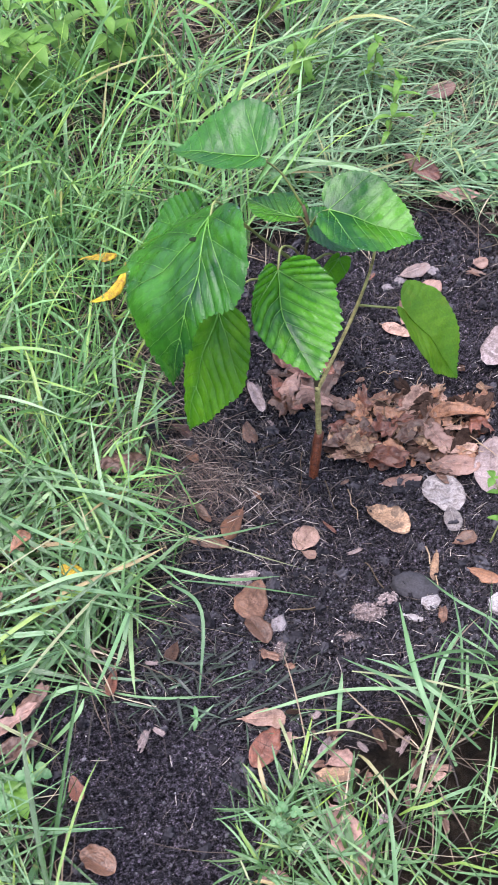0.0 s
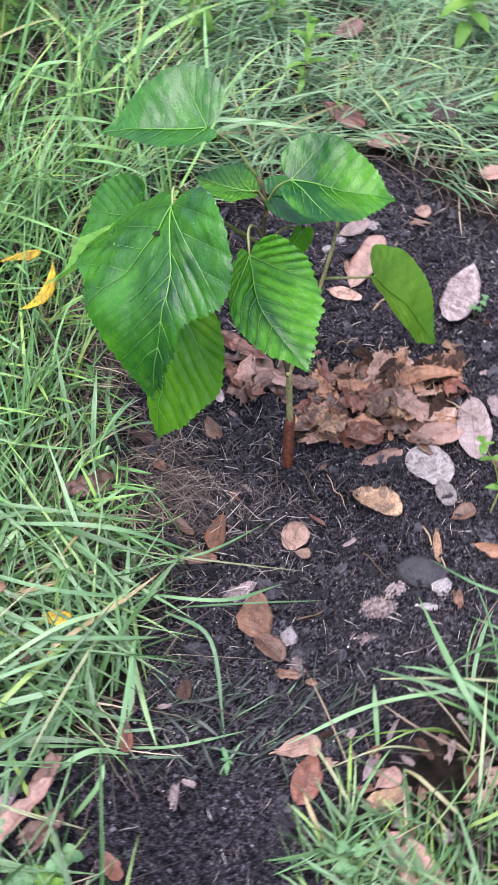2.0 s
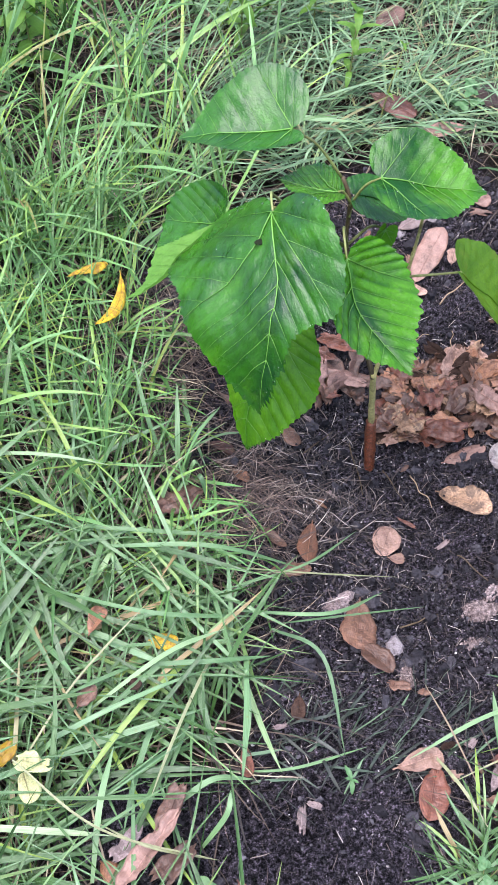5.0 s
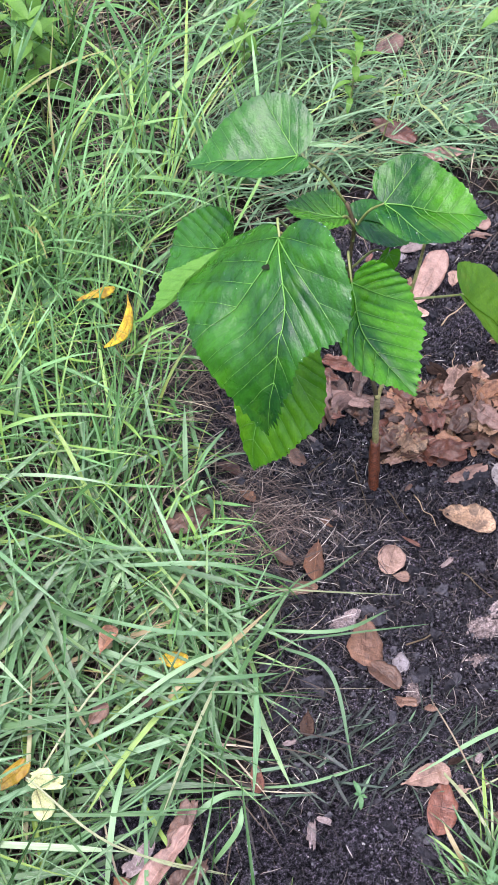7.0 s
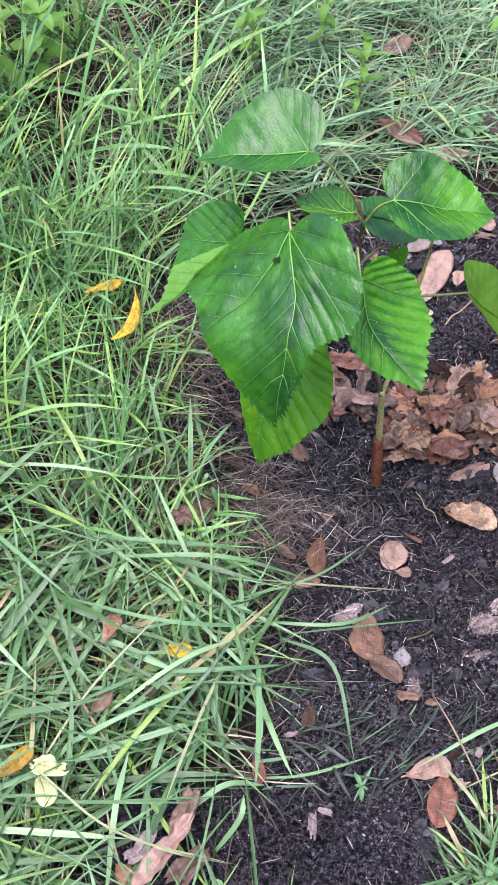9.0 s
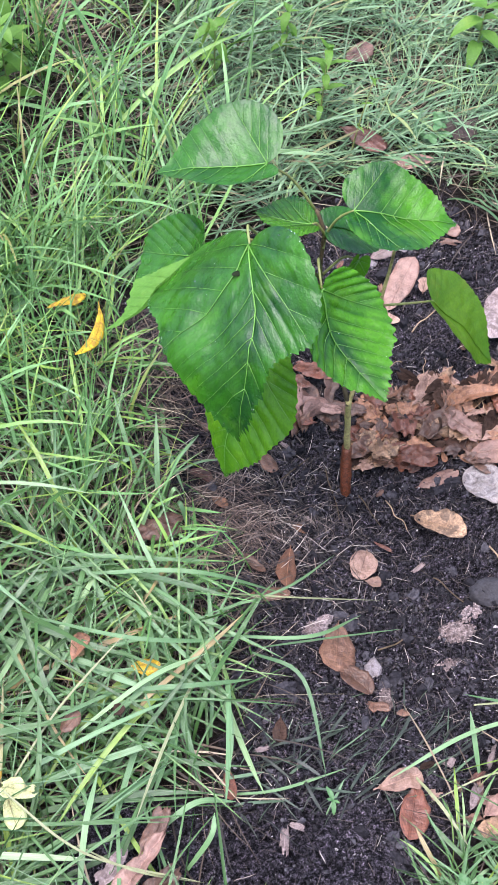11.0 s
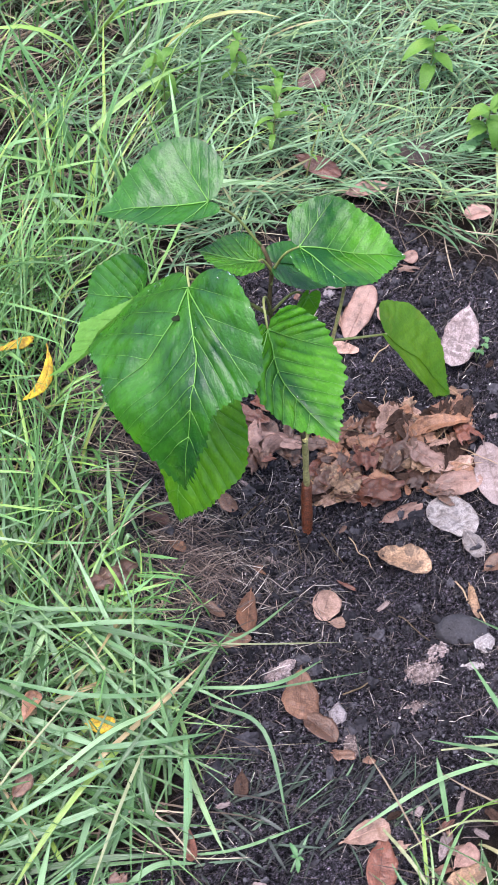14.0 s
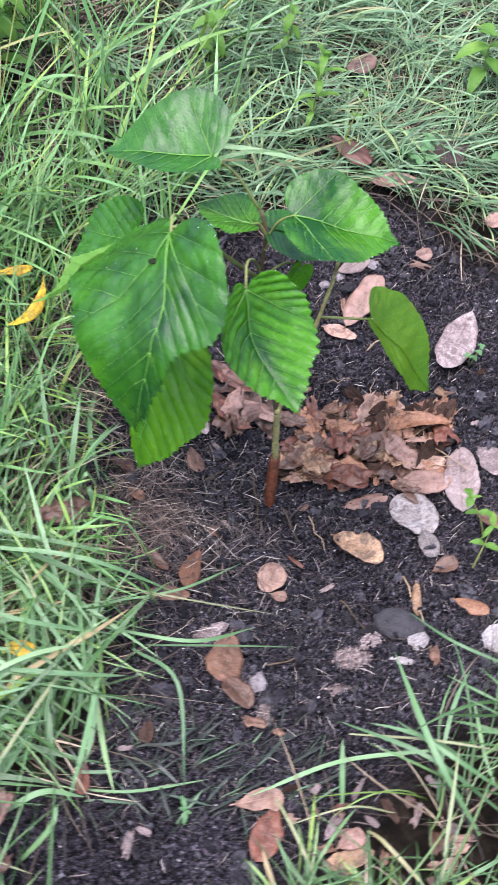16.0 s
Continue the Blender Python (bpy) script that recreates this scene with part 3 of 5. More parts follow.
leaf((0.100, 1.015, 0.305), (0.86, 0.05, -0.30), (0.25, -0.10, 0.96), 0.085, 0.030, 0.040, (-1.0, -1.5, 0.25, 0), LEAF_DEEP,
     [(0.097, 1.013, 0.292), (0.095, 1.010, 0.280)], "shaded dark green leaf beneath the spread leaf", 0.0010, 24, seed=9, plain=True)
leaf((0.135, 1.000, 0.262), (-0.45, -0.35, -0.80), (0.50, -0.70, 0.30), 0.075, 0.022, 0.022, (-2.0, 3.0, 0.3, 0), LEAF_YOUNG_LIT,
     [(0.12, 1.008, 0.262), (0.095, 1.006, 0.24)], "small folded yellow-green young leaf", 0.0006, 18, seed=10)

v, f = lump(0.0036, 0.10, 3, 5, 9, 0.7, 1.0, 1.5)
at = blade_at[1](0.030, 0.002, 0.0012)
part("bite_mark", [q + at for q in v], f, BITE, sapling, "small dark bite mark")


# ---- fallen leaves ----
def dry_blade(length, width, curl, seed, bow=0.0, lobed=0.0):
    """A crumpled dead leaf about its middle, whole or a torn piece, with two faces, and its midrib line."""
    na, nb, thick = 22, 10, 0.0006
    rng = random.Random(seed)
    early, late, skew, twist, roll = rng.uniform(0.45, 0.95), rng.uniform(0.40, 0.62), rng.uniform(-0.16, 0.16), rng.uniform(-0.8, 0.8), rng.uniform(-0.8, 1.0)
    peak = (early / (early + late)) ** early * (late / (early + late)) ** late
    curl *= rng.choice([1, 1, -0.8])
    bite, bitten, gnawed = rng.choice([0, 0.35, 0.6]) if lobed else rng.choice([0, 0, 0.2]), rng.uniform(0.25, 0.8), rng.choice([1, -1])
    first, last = (rng.uniform(0.0, 0.32), rng.uniform(0.62, 1.0)) if lobed else (0.0, 1.0)
    crease = min(0.006, (0.05 + 0.09 * (lobed > 0) + 0.05 * abs(curl)) * width)

    def at(i, j, lift):
        q, c = i / na, j / nb * 2 - 1
        s = first + (last - first) * q
        if lobed:
            s += 0.16 * noise.noise(Vector((c * 2.6, seed * 1.1, q > 0.5))) * abs(2 * q - 1) ** 3
            s = min(1.0, max(0.0, s))
        w = s ** early * (1 - s) ** late / peak if 0 < s < 1 else 0.0
        edge = noise.noise(Vector((s * 6, (c > 0) * 3.0, seed * 2.7)))
        ragged = 1 + (0.26 if lobed else 0.10) * noise.noise(Vector((s * 4, (c > 0) * 3.0, seed * 1.7))) + 0.10 * edge + 0.06 * noise.noise(Vector((s * 31, (c > 0) * 3.0, seed * 0.7)))
        ragged -= min(1.0, lobed) * 0.34 * min(1.0, max(0.0, 4 * (edge - 0.10)))
        ragged *= 1 - bite * math.exp(-((s - bitten) / 0.09) ** 2) * (c * gnawed > 0)
        w = 0.5 * width * w * max(0.15, ragged) * (1 + skew * c)
        x, y = (s - 0.5 * (first + last)) * length / (last - first), c * w
        z = curl * (y * y / (0.5 * width)) * 0.9 + curl * roll * 0.8 * (x * x / (0.5 * length)) * 0.6 + twist * curl * x * y / (0.5 * width) * 0.7
        z += crease * (1.4 * abs(noise.noise(Vector((x * 55 + y * 30, y * 75, seed * 2.1)))) + 0.8 * noise.noise(Vector((x * 130, y * 130, seed * 0.9))))
        z -= 0.0010 * math.exp(-(c / 0.12) ** 2)
        return Vector((x, y + bow * x * x, z + lift))

    verts, faces, w = [], [], nb + 1
    for lift in (thick, 0.0):
        verts += [at(i, j, lift) for i in range(na + 1) for j in range(nb + 1)]
    o = (na + 1) * w
    for i in range(na):
        for j in range(nb):
            k = i * w + j
            faces += [(k, k + w, k + w + 1, k + 1), (o + k, o + k + 1, o + k + w + 1, o + k + w)]
        for k in (i * w, i * w + nb):
            q = (k, k + w, o + k + w, o + k)
            faces.append(q if k != i * w else q[::-1])
    if lobed:
        for j in range(nb):
            for k, turn in ((j, 1), (na * w + j, -1)):
                faces.append((k, k + 1, o + k + 1, o + k)[::turn])
    rib = [at(i, nb // 2, thick + 0.0002) for i in range(0, na + 1)]
    if not lobed:
        rib = [rib[0] + (rib[0] - rib[1]) * 1.6] + rib
    low = min(v.z for v in verts)
    lower = Vector((0, 0, -low))
    return [v + lower for v in verts], faces, [v + lower for v in rib]


tally = [0]
LOOK = {"grey": "grey weathered", "pale": "pale bleached", "tan": "spotted yellow-tan", "buff": "buff-coloured", "russet": "russet brown", "pink": "pinkish tan",
        "mottled": "mottled pale", "brown": "dull brown", "orange": "orange-brown", "dark": "dark rotting", "litter": "dull crumpled", "yellow": "bright yellow", "cream": "pale yellow-green"}


def dry_leaf(x, y, up, heading, length, width, hue, curl=0.3, tilt=(0, 0), lobed=0.0, group="fallen leaves on the bed", bow=0.0):
    tally[0] += 1
    mat, label = DRY[hue]
    if group.startswith("heap"):
        label = LOOK[hue] + " dead leaf in the heap beside the stem"
    elif group.startswith("torn"):
        label = "torn " + LOOK[hue] + " bit of dead leaf on soil"
    elif up > 0.02 and float(edge_distance(np.array(x), np.array(y))) < 0:
        label = LOOK[hue] + " fallen leaf caught among green grass blades"
    v, f, rib = dry_blade(length * 1.06, width, curl, tally[0], bow, lobed)
    ob = tagged(mesh_object("dry_leaf", v, f, mat), label, "leaf", group)
    e = 0.03
    slope = Vector((float(lie(x - e, y) - lie(x + e, y)) / (2 * e), float(lie(x, y - e) - lie(x, y + e)) / (2 * e), 1)).normalized()
    lean = Vector((0, 0, 1)).rotation_difference(slope).to_matrix().to_4x4()
    ca, sa = math.cos(radians(heading)), math.sin(radians(heading))
    under = sorted(relief(x + ca * u * length - sa * w * width, y + sa * u * length + ca * w * width) for u in (-0.4, -0.2, 0, 0.2, 0.4) for w in (-0.35, 0, 0.35))
    lift = float(lie(x, y)) + max(0.0, up - 0.006) + (under[13] + 0.0015 if up < 0.012 else max(0.0, under[12]))
    ob.matrix_world = Matrix.Translation((x, y, lift)) @ lean @ pose(0, 0, 0, tilt[0], tilt[1], heading)
    tv, tf = tube(rib, [0.0009 * (1 - 0.7 * i / len(rib)) for i in range(len(rib))], 5)
    mesh_object("midrib", tv, tf, mat, ob)
    return ob


dry_leaf(0.299, 0.848, 0.006, -62, 0.072, 0.052, "grey", 0.12)
dry_leaf(0.305, 0.800, 0.008, -84, 0.046, 0.025, "grey", 0.15)
dry_leaf(0.226, 0.924, 0.016, -42, 0.066, 0.034, "russet", 0.25)
dry_leaf(0.332, 0.980, 0.016, -14, 0.078, 0.026, "orange", 0.6)
dry_leaf(0.323, 0.889, 0.012, -20, 0.060, 0.038, "pink", 0.25)
dry_leaf(0.325, 0.918, 0.016, -14, 0.056, 0.022, "buff", 0.3)
dry_leaf(0.190, 0.956, 0.012, 170, 0.050, 0.036, "tan", 0.3, (0, 0), 0.8)
dry_leaf(0.180, 0.933, 0.008, 10, 0.055, 0.028, "buff", 0.3, (0, 0), 1.2)
dry_leaf(0.237, 1.002, 0.014, -10, 0.042, 0.024, "orange", 0.4, (0, 0), 0.6)
dry_leaf(0.270, 0.960, 0.018, 35, 0.056, 0.030, "brown", 0.3, (6, 0), 0.6)
dry_leaf(0.300, 0.940, 0.018, -60, 0.050, 0.034, "pink", 0.3, (0, 6), 0.8)
dry_leaf(0.366, 0.886, 0.006, -101, 0.095, 0.046, "pale", 0.25)
dry_leaf(0.221, 0.810, 0.006, -45, 0.068, 0.038, "tan", 0.3)
dry_leaf(0.105, 0.774, 0.006, -122, 0.047, 0.034, "buff", 0.2)
dry_leaf(0.109, 0.745, 0.006, -28, 0.018, 0.018, "buff", 0.3)
dry_leaf(0.247, 0.881, 0.006, 4, 0.054, 0.024, "pink", 0.3)
dry_leaf(0.299, 1.199, 0.006, 48, 0.092, 0.043, "pink", 0.2)
dry_leaf(0.259, 1.157, 0.006, -31, 0.048, 0.020, "buff", 0.2)
dry_leaf(0.408, 1.098, 0.006, -126, 0.093, 0.051, "mottled", 0.2)
dry_leaf(0.031, 0.657, 0.006, -112, 0.066, 0.042, "brown", 0.3)
dry_leaf(0.040, 0.612, 0.008, -60, 0.042, 0.030, "brown", 0.3)
dry_leaf(0.044, 0.489, 0.008, 8, 0.050, 0.027, "buff", 0.12)
dry_leaf(0.046, 0.455, 0.006, -118, 0.060, 0.030, "russet", 0.15)
dry_leaf(0.008, 0.777, 0.006, -113, 0.061, 0.025, "orange", 0.3)
dry_leaf(-0.024, 0.743, 0.006, 4, 0.053, 0.020, "brown", 0.3)
dry_leaf(-0.065, 0.927, 0.006, -23, 0.031, 0.019, "russet", 0.3)
dry_leaf(0.029, 0.949, 0.006, -77, 0.038, 0.024, "brown", 0.3)
dry_leaf(-0.049, 0.883, 0.006, -46, 0.020, 0.016, "orange", 0.3)
dry_leaf(0.043, 0.840, 0.006, -41, 0.019, 0.013, "orange", 0.2)
dry_leaf(0.079, 1.101, 0.006, -52, 0.034, 0.030, "russet", 0.3)
dry_leaf(0.040, 1.018, 0.008, -67, 0.052, 0.020, "pale", 0.2)
dry_leaf(0.272, 0.722, 0.006, -101, 0.047, 0.011, "tan", 0.6)
dry_leaf(0.330, 0.700, 0.006, -40, 0.041, 0.020, "orange", 0.4)
dry_leaf(0.316, 0.761, 0.006, 8, 0.030, 0.022, "brown", 0.4)
dry_leaf(0.404, 0.901, 0.006, -69, 0.048, 0.033, "mottled", 0.3)
dry_leaf(0.381, 0.816, 0.006, -51, 0.036, 0.019, "brown", 0.4)
dry_leaf(0.313, 1.447, 0.030, -49, 0.075, 0.038, "russet", 0.3)
dry_leaf(0.368, 1.380, 0.030, -7, 0.063, 0.026, "pink", 0.4)
dry_leaf(0.360, 1.629, 0.030, 35, 0.056, 0.036, "pink", 0.3)
dry_leaf(0.294, 1.263, 0.006, 15, 0.048, 0.024, "pale", 0.3)
dry_leaf(0.393, 1.258, 0.006, 4, 0.022, 0.023, "pink", 0.3)
dry_leaf(0.128, 0.439, 0.006, 26, 0.030, 0.021, "pink", 0.4)
dry_leaf(0.124, 0.422, 0.006, 11, 0.049, 0.020, "tan", 0.3)
dry_leaf(0.124, 0.402, 0.006, 2, 0.025, 0.013, "orange", 0.3)
dry_leaf(0.133, 0.345, 0.006, -67, 0.087, 0.038, "pink", 0.3)
dry_leaf(0.053, 0.305, 0.006, -19, 0.030, 0.022, "pink", 0.3)
dry_leaf(-0.125, 0.318, 0.006, -30, 0.040, 0.028, "brown", 0.9)
dry_leaf(-0.155, 0.395, 0.006, -70, 0.030, 0.016, "russet", 0.5)
dry_leaf(-0.234, 0.448, 0.050, -138, 0.080, 0.022, "pink", 0.35, (14, 0), 0.5)
dry_leaf(-0.214, 0.436, 0.040, -150, 0.040, 0.024, "litter", 0.4, (-10, 0), 0.6)
dry_leaf(-0.208, 0.484, 0.042, -125, 0.046, 0.022, "litter", 0.3, (0, 8), 0.5)
dry_leaf(-0.254, 0.462, 0.038, -140, 0.034, 0.018, "mottled", 0.4, (8, 0), 0.7)
dry_leaf(-0.272, 0.443, 0.030, -56, 0.027, 0.019, "orange", 0.5)
dry_leaf(-0.127, 0.523, 0.010, -95, 0.038, 0.013, "russet", 0.4)
dry_leaf(-0.138, 0.827, 0.034, -157, 0.060, 0.034, "litter", 0.4, (0, 0), 0.8)
dry_leaf(-0.061, 0.569, 0.006, -109, 0.028, 0.016, "dark", 0.3)
dry_leaf(-0.032, 0.786, 0.006, -55, 0.032, 0.016, "brown", 0.6)
dry_leaf(-0.247, 0.691, 0.058, 52, 0.030, 0.017, "orange", 0.5)
dry_leaf(-0.268, 0.610, 0.060, 39, 0.025, 0.018, "brown", 0.6)
dry_leaf(-0.220, 0.610, 0.060, 39, 0.012, 0.013, "dark", 0.4)
dry_leaf(-0.160, 1.080, 0.098, -119, 0.085, 0.015, "yellow", 0.5, bow=-6.0)
dry_leaf(-0.186, 1.136, 0.096, 20, 0.050, 0.016, "yellow", 0.4, lobed=0.5)
dry_leaf(-0.360, 0.565, 0.070, 30, 0.036, 0.020, "yellow", 0.4, lobed=0.3)
dry_leaf(-0.328, 0.553, 0.068, -20, 0.030, 0.022, "cream", 0.4, lobed=0.3)
dry_leaf(-0.336, 0.532, 0.064, -80, 0.032, 0.020, "cream", 0.4)
dry_leaf(-0.183, 0.654, 0.052, -12, 0.027, 0.018, "yellow", 0.4)
dry_leaf(0.497, 1.272, 0.030, -11, 0.037, 0.028, "pink", 0.3)
dry_leaf(0.532, 1.177, 0.020, 7, 0.030, 0.021, "tan", 0.3)

# the heap of dead leaves beside the stem
rng = random.Random(11)
HEAP = [(0.15, 0.94), (0.19, 1.03), (0.26, 1.05), (0.38, 1.02), (0.345, 0.90), (0.31, 0.87), (0.22, 0.91)]
made = 0
while made < 170:
    x, y = rng.uniform(0.14, 0.39), rng.uniform(0.86, 1.10)
    if inside(np.array(x), np.array(y), HEAP):
        made += 1
        long = rng.choice([rng.uniform(0.014, 0.03), rng.uniform(0.02, 0.04), rng.uniform(0.03, 0.052)])
        dry_leaf(x, y, 0.002 + 0.012 * rng.random() ** 1.5, rng.uniform(0, 360), long, long * rng.uniform(0.4, 0.75),
                 rng.choice(["russet", "russet", "russet", "brown", "brown", "litter", "litter", "orange", "orange", "dark", "dark", "dark", "orange", "buff", "tan", "tan"]), rng.uniform(0.05, 0.5),
                 (rng.uniform(-28, 28), rng.uniform(-24, 24)), rng.choice([0, 0.7, 1.0, 1.6, 2.0]), "heap of dead leaves by the stem")
made = 0
while made < 16:
    x, y = rng.uniform(0.075, 0.17), rng.uniform(0.995, 1.09)
    made += 1
    dry_leaf(x, y, 0.004 + 0.014 * rng.random(), rng.uniform(0, 360), rng.uniform(0.035, 0.062), rng.uniform(0.022, 0.036),
             rng.choice(["russet", "brown", "litter", "litter", "pink"]), rng.uniform(0.2, 0.6), (rng.uniform(-15, 15), rng.uniform(-15, 15)), rng.choice([0, 0.8, 1.4]), "heap of dead leaves by the stem")
# a broad russet leaf and a torn buff one at the heap's near edge
dry_leaf(0.228, 0.918, 0.016, -35, 0.052, 0.036, "russet", 0.5, (10, -12), 0.9, "heap of dead leaves by the stem")
dry_leaf(0.188, 0.940, 0.018, 20, 0.040, 0.034, "tan", 0.4, (8, 14), 2.0, "heap of dead leaves by the stem")
dry_leaf(0.327, 1.182, 0.012, 60, 0.024, 0.019, "buff", 0.3)
# torn bits strewn over the bed
for i in range(46):
    x, y = rng.uniform(-0.10, 0.50), rng.uniform(0.33, 1.30)
    if inside(np.array(x), np.array(y)) and not inside(np.array(x), np.array(y), RAKED):
        dry_leaf(x, y, 0.005, rng.uniform(0, 360), rng.uniform(0.010, 0.024), rng.uniform(0.006, 0.014),
                 rng.choice(["brown", "dark", "litter", "russet", "mottled", "brown", "pale"]), rng.uniform(0.2, 0.7), (0, 0), 0.6, "torn bits of leaf on the bed")


# ---- stones, clods and sticks ----
def rock(name, x, y, r, flat, wide, heading, mat, label, category, seed, rough=0.35, sink=0.25, rings=9, sides=14):
    v, f = lump(r, flat, seed, rings, sides, rough, 1.0, wide)
    ob = tagged(mesh_object(name, v, f, mat, smooth=name == "clod" or mat is SLATE and name != "stone"), label, category)
    ob.matrix_world = pose(x, y, float(lie(x, y)) + r * flat * (1 - 2 * sink) * 0.9, 0, 0, heading)
    return ob


rock("stone_flake", 0.066, 0.625, 0.0120, 0.35, 1.45, 70, STONE, "pale angular stone flake on black soil", "stone", 4, 0.40, 0.2, 4, 5)
rock("stone", 0.260, 0.667, 0.010, 0.5, 1.2, 10, WHITE_STONE, "small pale stone on black soil", "stone", 6, 0.5, 0.25, 6, 8)
rock("stone", 0.236, 0.645, 0.0055, 0.5, 2.9, -12, WHITE_STONE, "long pale stone chip on black soil", "stone", 7, 0.4, 0.25, 6, 8)
rock("stone", 0.347, 0.655, 0.014, 0.5, 1.5, 30, WHITE_STONE, "white crumbly stone at the bed's edge", "stone", 8, 0.6, 0.25, 9, 12)
rock("stone", 0.356, 0.622, 0.015, 0.5, 1.3, 70, WHITE_STONE, "white crumbly stone at the bed's edge", "stone", 21, 0.6, 0.25, 9, 12)
rock("stone", 0.372, 0.648, 0.010, 0.5, 1.4, 10, WHITE_STONE, "white crumbly stone at the bed's edge", "stone", 22, 0.6, 0.25, 8, 11)
rock("clod", 0.244, 0.693, 0.019, 0.5, 1.7, -14, SLATE, "smooth dark lump of earth sunk in the soil", "clod", 14, 0.3, 0.22, 14, 20)
rock("stone", 0.271, 1.252, 0.008, 0.4, 1.3, 30, STONE, "small grey stone beyond the sapling", "stone", 15, 0.4)
rock("stone", 0.321, 1.261, 0.008, 0.4, 1.2, 80, STONE, "small grey stone beyond the sapling", "stone", 16, 0.4)
rock("stone", 0.250, 1.240, 0.006, 0.5, 1.4, 0, STONE, "small grey stone beyond the sapling", "stone", 17, 0.4)
rock("stone", 0.030, 0.700, 0.008, 0.5, 1.6, 20, CLOD, "small buff stone in the soil", "stone", 18, 0.4)
rock("clod", 0.470, 1.425, 0.026, 0.7, 1.3, 30, ROT, "dark crumbly clod amid the grass", "clod", 19, 0.7, 0.1)
rock("clod", -0.262, 0.500, 0.040, 0.5, 1.2, 40, SOIL, "lump of bare black soil amid grass", "clod", 20, 0.5, 0.1)


def heap(x, y, r, wide, heading, seed, label="crumbly pale clod of dry earth"):
    """A clod of many clinging grains."""
    rs = random.Random(seed)
    pieces = []
    for i in range(150):
        q, t = rs.random() ** 0.5, rs.uniform(0, 6.28)
        p = Vector((q * math.cos(t) * r * wide, q * math.sin(t) * r, r * (0.50 * (1 - q * q) + 0.16 * noise.noise(Vector((q * 4 * math.cos(t), q * 4 * math.sin(t), seed)))) * rs.uniform(0.7, 1.0)))
        k = 0.0005 * 4.2 ** (rs.random() ** 1.6) * (r / 0.018) ** 0.5
        v, f = lump(k, 0.85, seed + i, 3, 5, 1.1, 1.0, rs.uniform(0.8, 1.8))
        pieces.append(([u + p for u in v], f))
    rough = lambda p, k: k * noise.noise(p * 260) + 0.7 * k * noise.noise(p * 620) + 0.5 * k * noise.noise(p * 1300)
    core = [(math.cos(6.2832 * j / 56) * q, math.sin(6.2832 * j / 56) * q, q) for q in [i / 22 for i in range(23)] for j in range(56)]
    core = [Vector((x0 * r * wide, y0 * r, r * 0.52 * (1 - q * q) - 0.002 * q)) for x0, y0, q in core]
    core = [p + Vector((rough(p + Vector((seed, 0, 0)), 0.0016), rough(p + Vector((0, seed, 0)), 0.0016), rough(p, 0.0034))) * (r / 0.018) ** 0.3 for p in core]
    pieces.append((core, [(i * 56 + j, (i + 1) * 56 + j, (i + 1) * 56 + (j + 1) % 56, i * 56 + (j + 1) % 56) for i in range(22) for j in range(56)]))
    v, f = merge(pieces)
    ob = tagged(mesh_object("clod", v, f, CLOD if seed in (10, 14) else CLOD_BROWN, smooth=False), label, "clod", "pale clods on the bed")
    ob.matrix_world = pose(x, y, float(lie(x, y)), 0, 0, heading)


heap(0.178, 0.651, 0.018, 1.5, 5, 9)
heap(0.208, 0.672, 0.014, 1.2, 50, 10)
heap(0.150, 0.612, 0.009, 1.8, 20, 12)
heap(0.068, 0.588, 0.009, 1.4, 80, 13)
heap(0.015, 0.690, 0.012, 1.6, 10, 14)


def stick(name, ends, r, mat, label, seed, bow=0.0022):
    rs = random.Random(seed)
    (x0, y0), (x1, y1) = ends
    pts = []
    for i in range(5):
        s = i / 4
        x, y = x0 + (x1 - x0) * s + rs.uniform(-bow, bow) * (0 < i < 4), y0 + (y1 - y0) * s + rs.uniform(-bow, bow) * (0 < i < 4)
        pts.append((x, y, float(lie(x, y)) + r + 0.003 + 0.004 * (i % 2)))
    v, f = tube(spline(pts, 14), [r * (1 - 0.35 * i / 13) for i in range(14)], 6, 0.3)
    return tagged(mesh_object(name, v, f, mat), label, "twig", "loose twigs")


TWIG_TAN = make_plain("dry_tan_twig", (0.30, 0.21, 0.13), 0.7, 0.25)
stick("twig", ((-0.075, 0.865), (-0.045, 0.795)), 0.0010, TWIG_TAN, "thin dry tan twig on the soil", 1)
stick("twig", ((0.108, 0.935), (0.100, 0.850)), 0.0009, BARK_DARK, "thin dark twig beside the stem", 2)
stick("twig", ((0.138, 0.885), (0.150, 0.830)), 0.0009, BARK_DARK, "thin dark twig beside the stem", 3)
stick("twig", ((0.170, 0.870), (0.180, 0.815)), 0.0009, TWIG_TAN, "thin dry tan twig on the soil", 4)
stick("twig", ((0.180, 0.740), (0.205, 0.690)), 0.0009, BARK_DARK, "thin dark twig on the soil", 5)
stick("twig", ((0.265, 0.760), (0.272, 0.690)), 0.0012, TWIG_TAN, "thin dry tan twig on the soil", 6)
stick("twig", ((0.080, 0.650), (0.130, 0.660)), 0.0012, BARK_DARK, "short dark twig on the soil", 7)
stick("twig", ((0.290, 1.120), (0.345, 1.150)), 0.0012, TWIG_TAN, "dry tan twig beyond the leaf heap", 8)
stick("twig", ((0.330, 0.960), (0.350, 0.870)), 0.0010, TWIG_TAN, "dry tan twig lying over dead leaves", 9)
stick("twig", ((0.040, 0.920), (0.090, 0.955)), 0.0009, BARK_DARK, "thin dark twig on the soil", 10)
rng = random.Random(77)
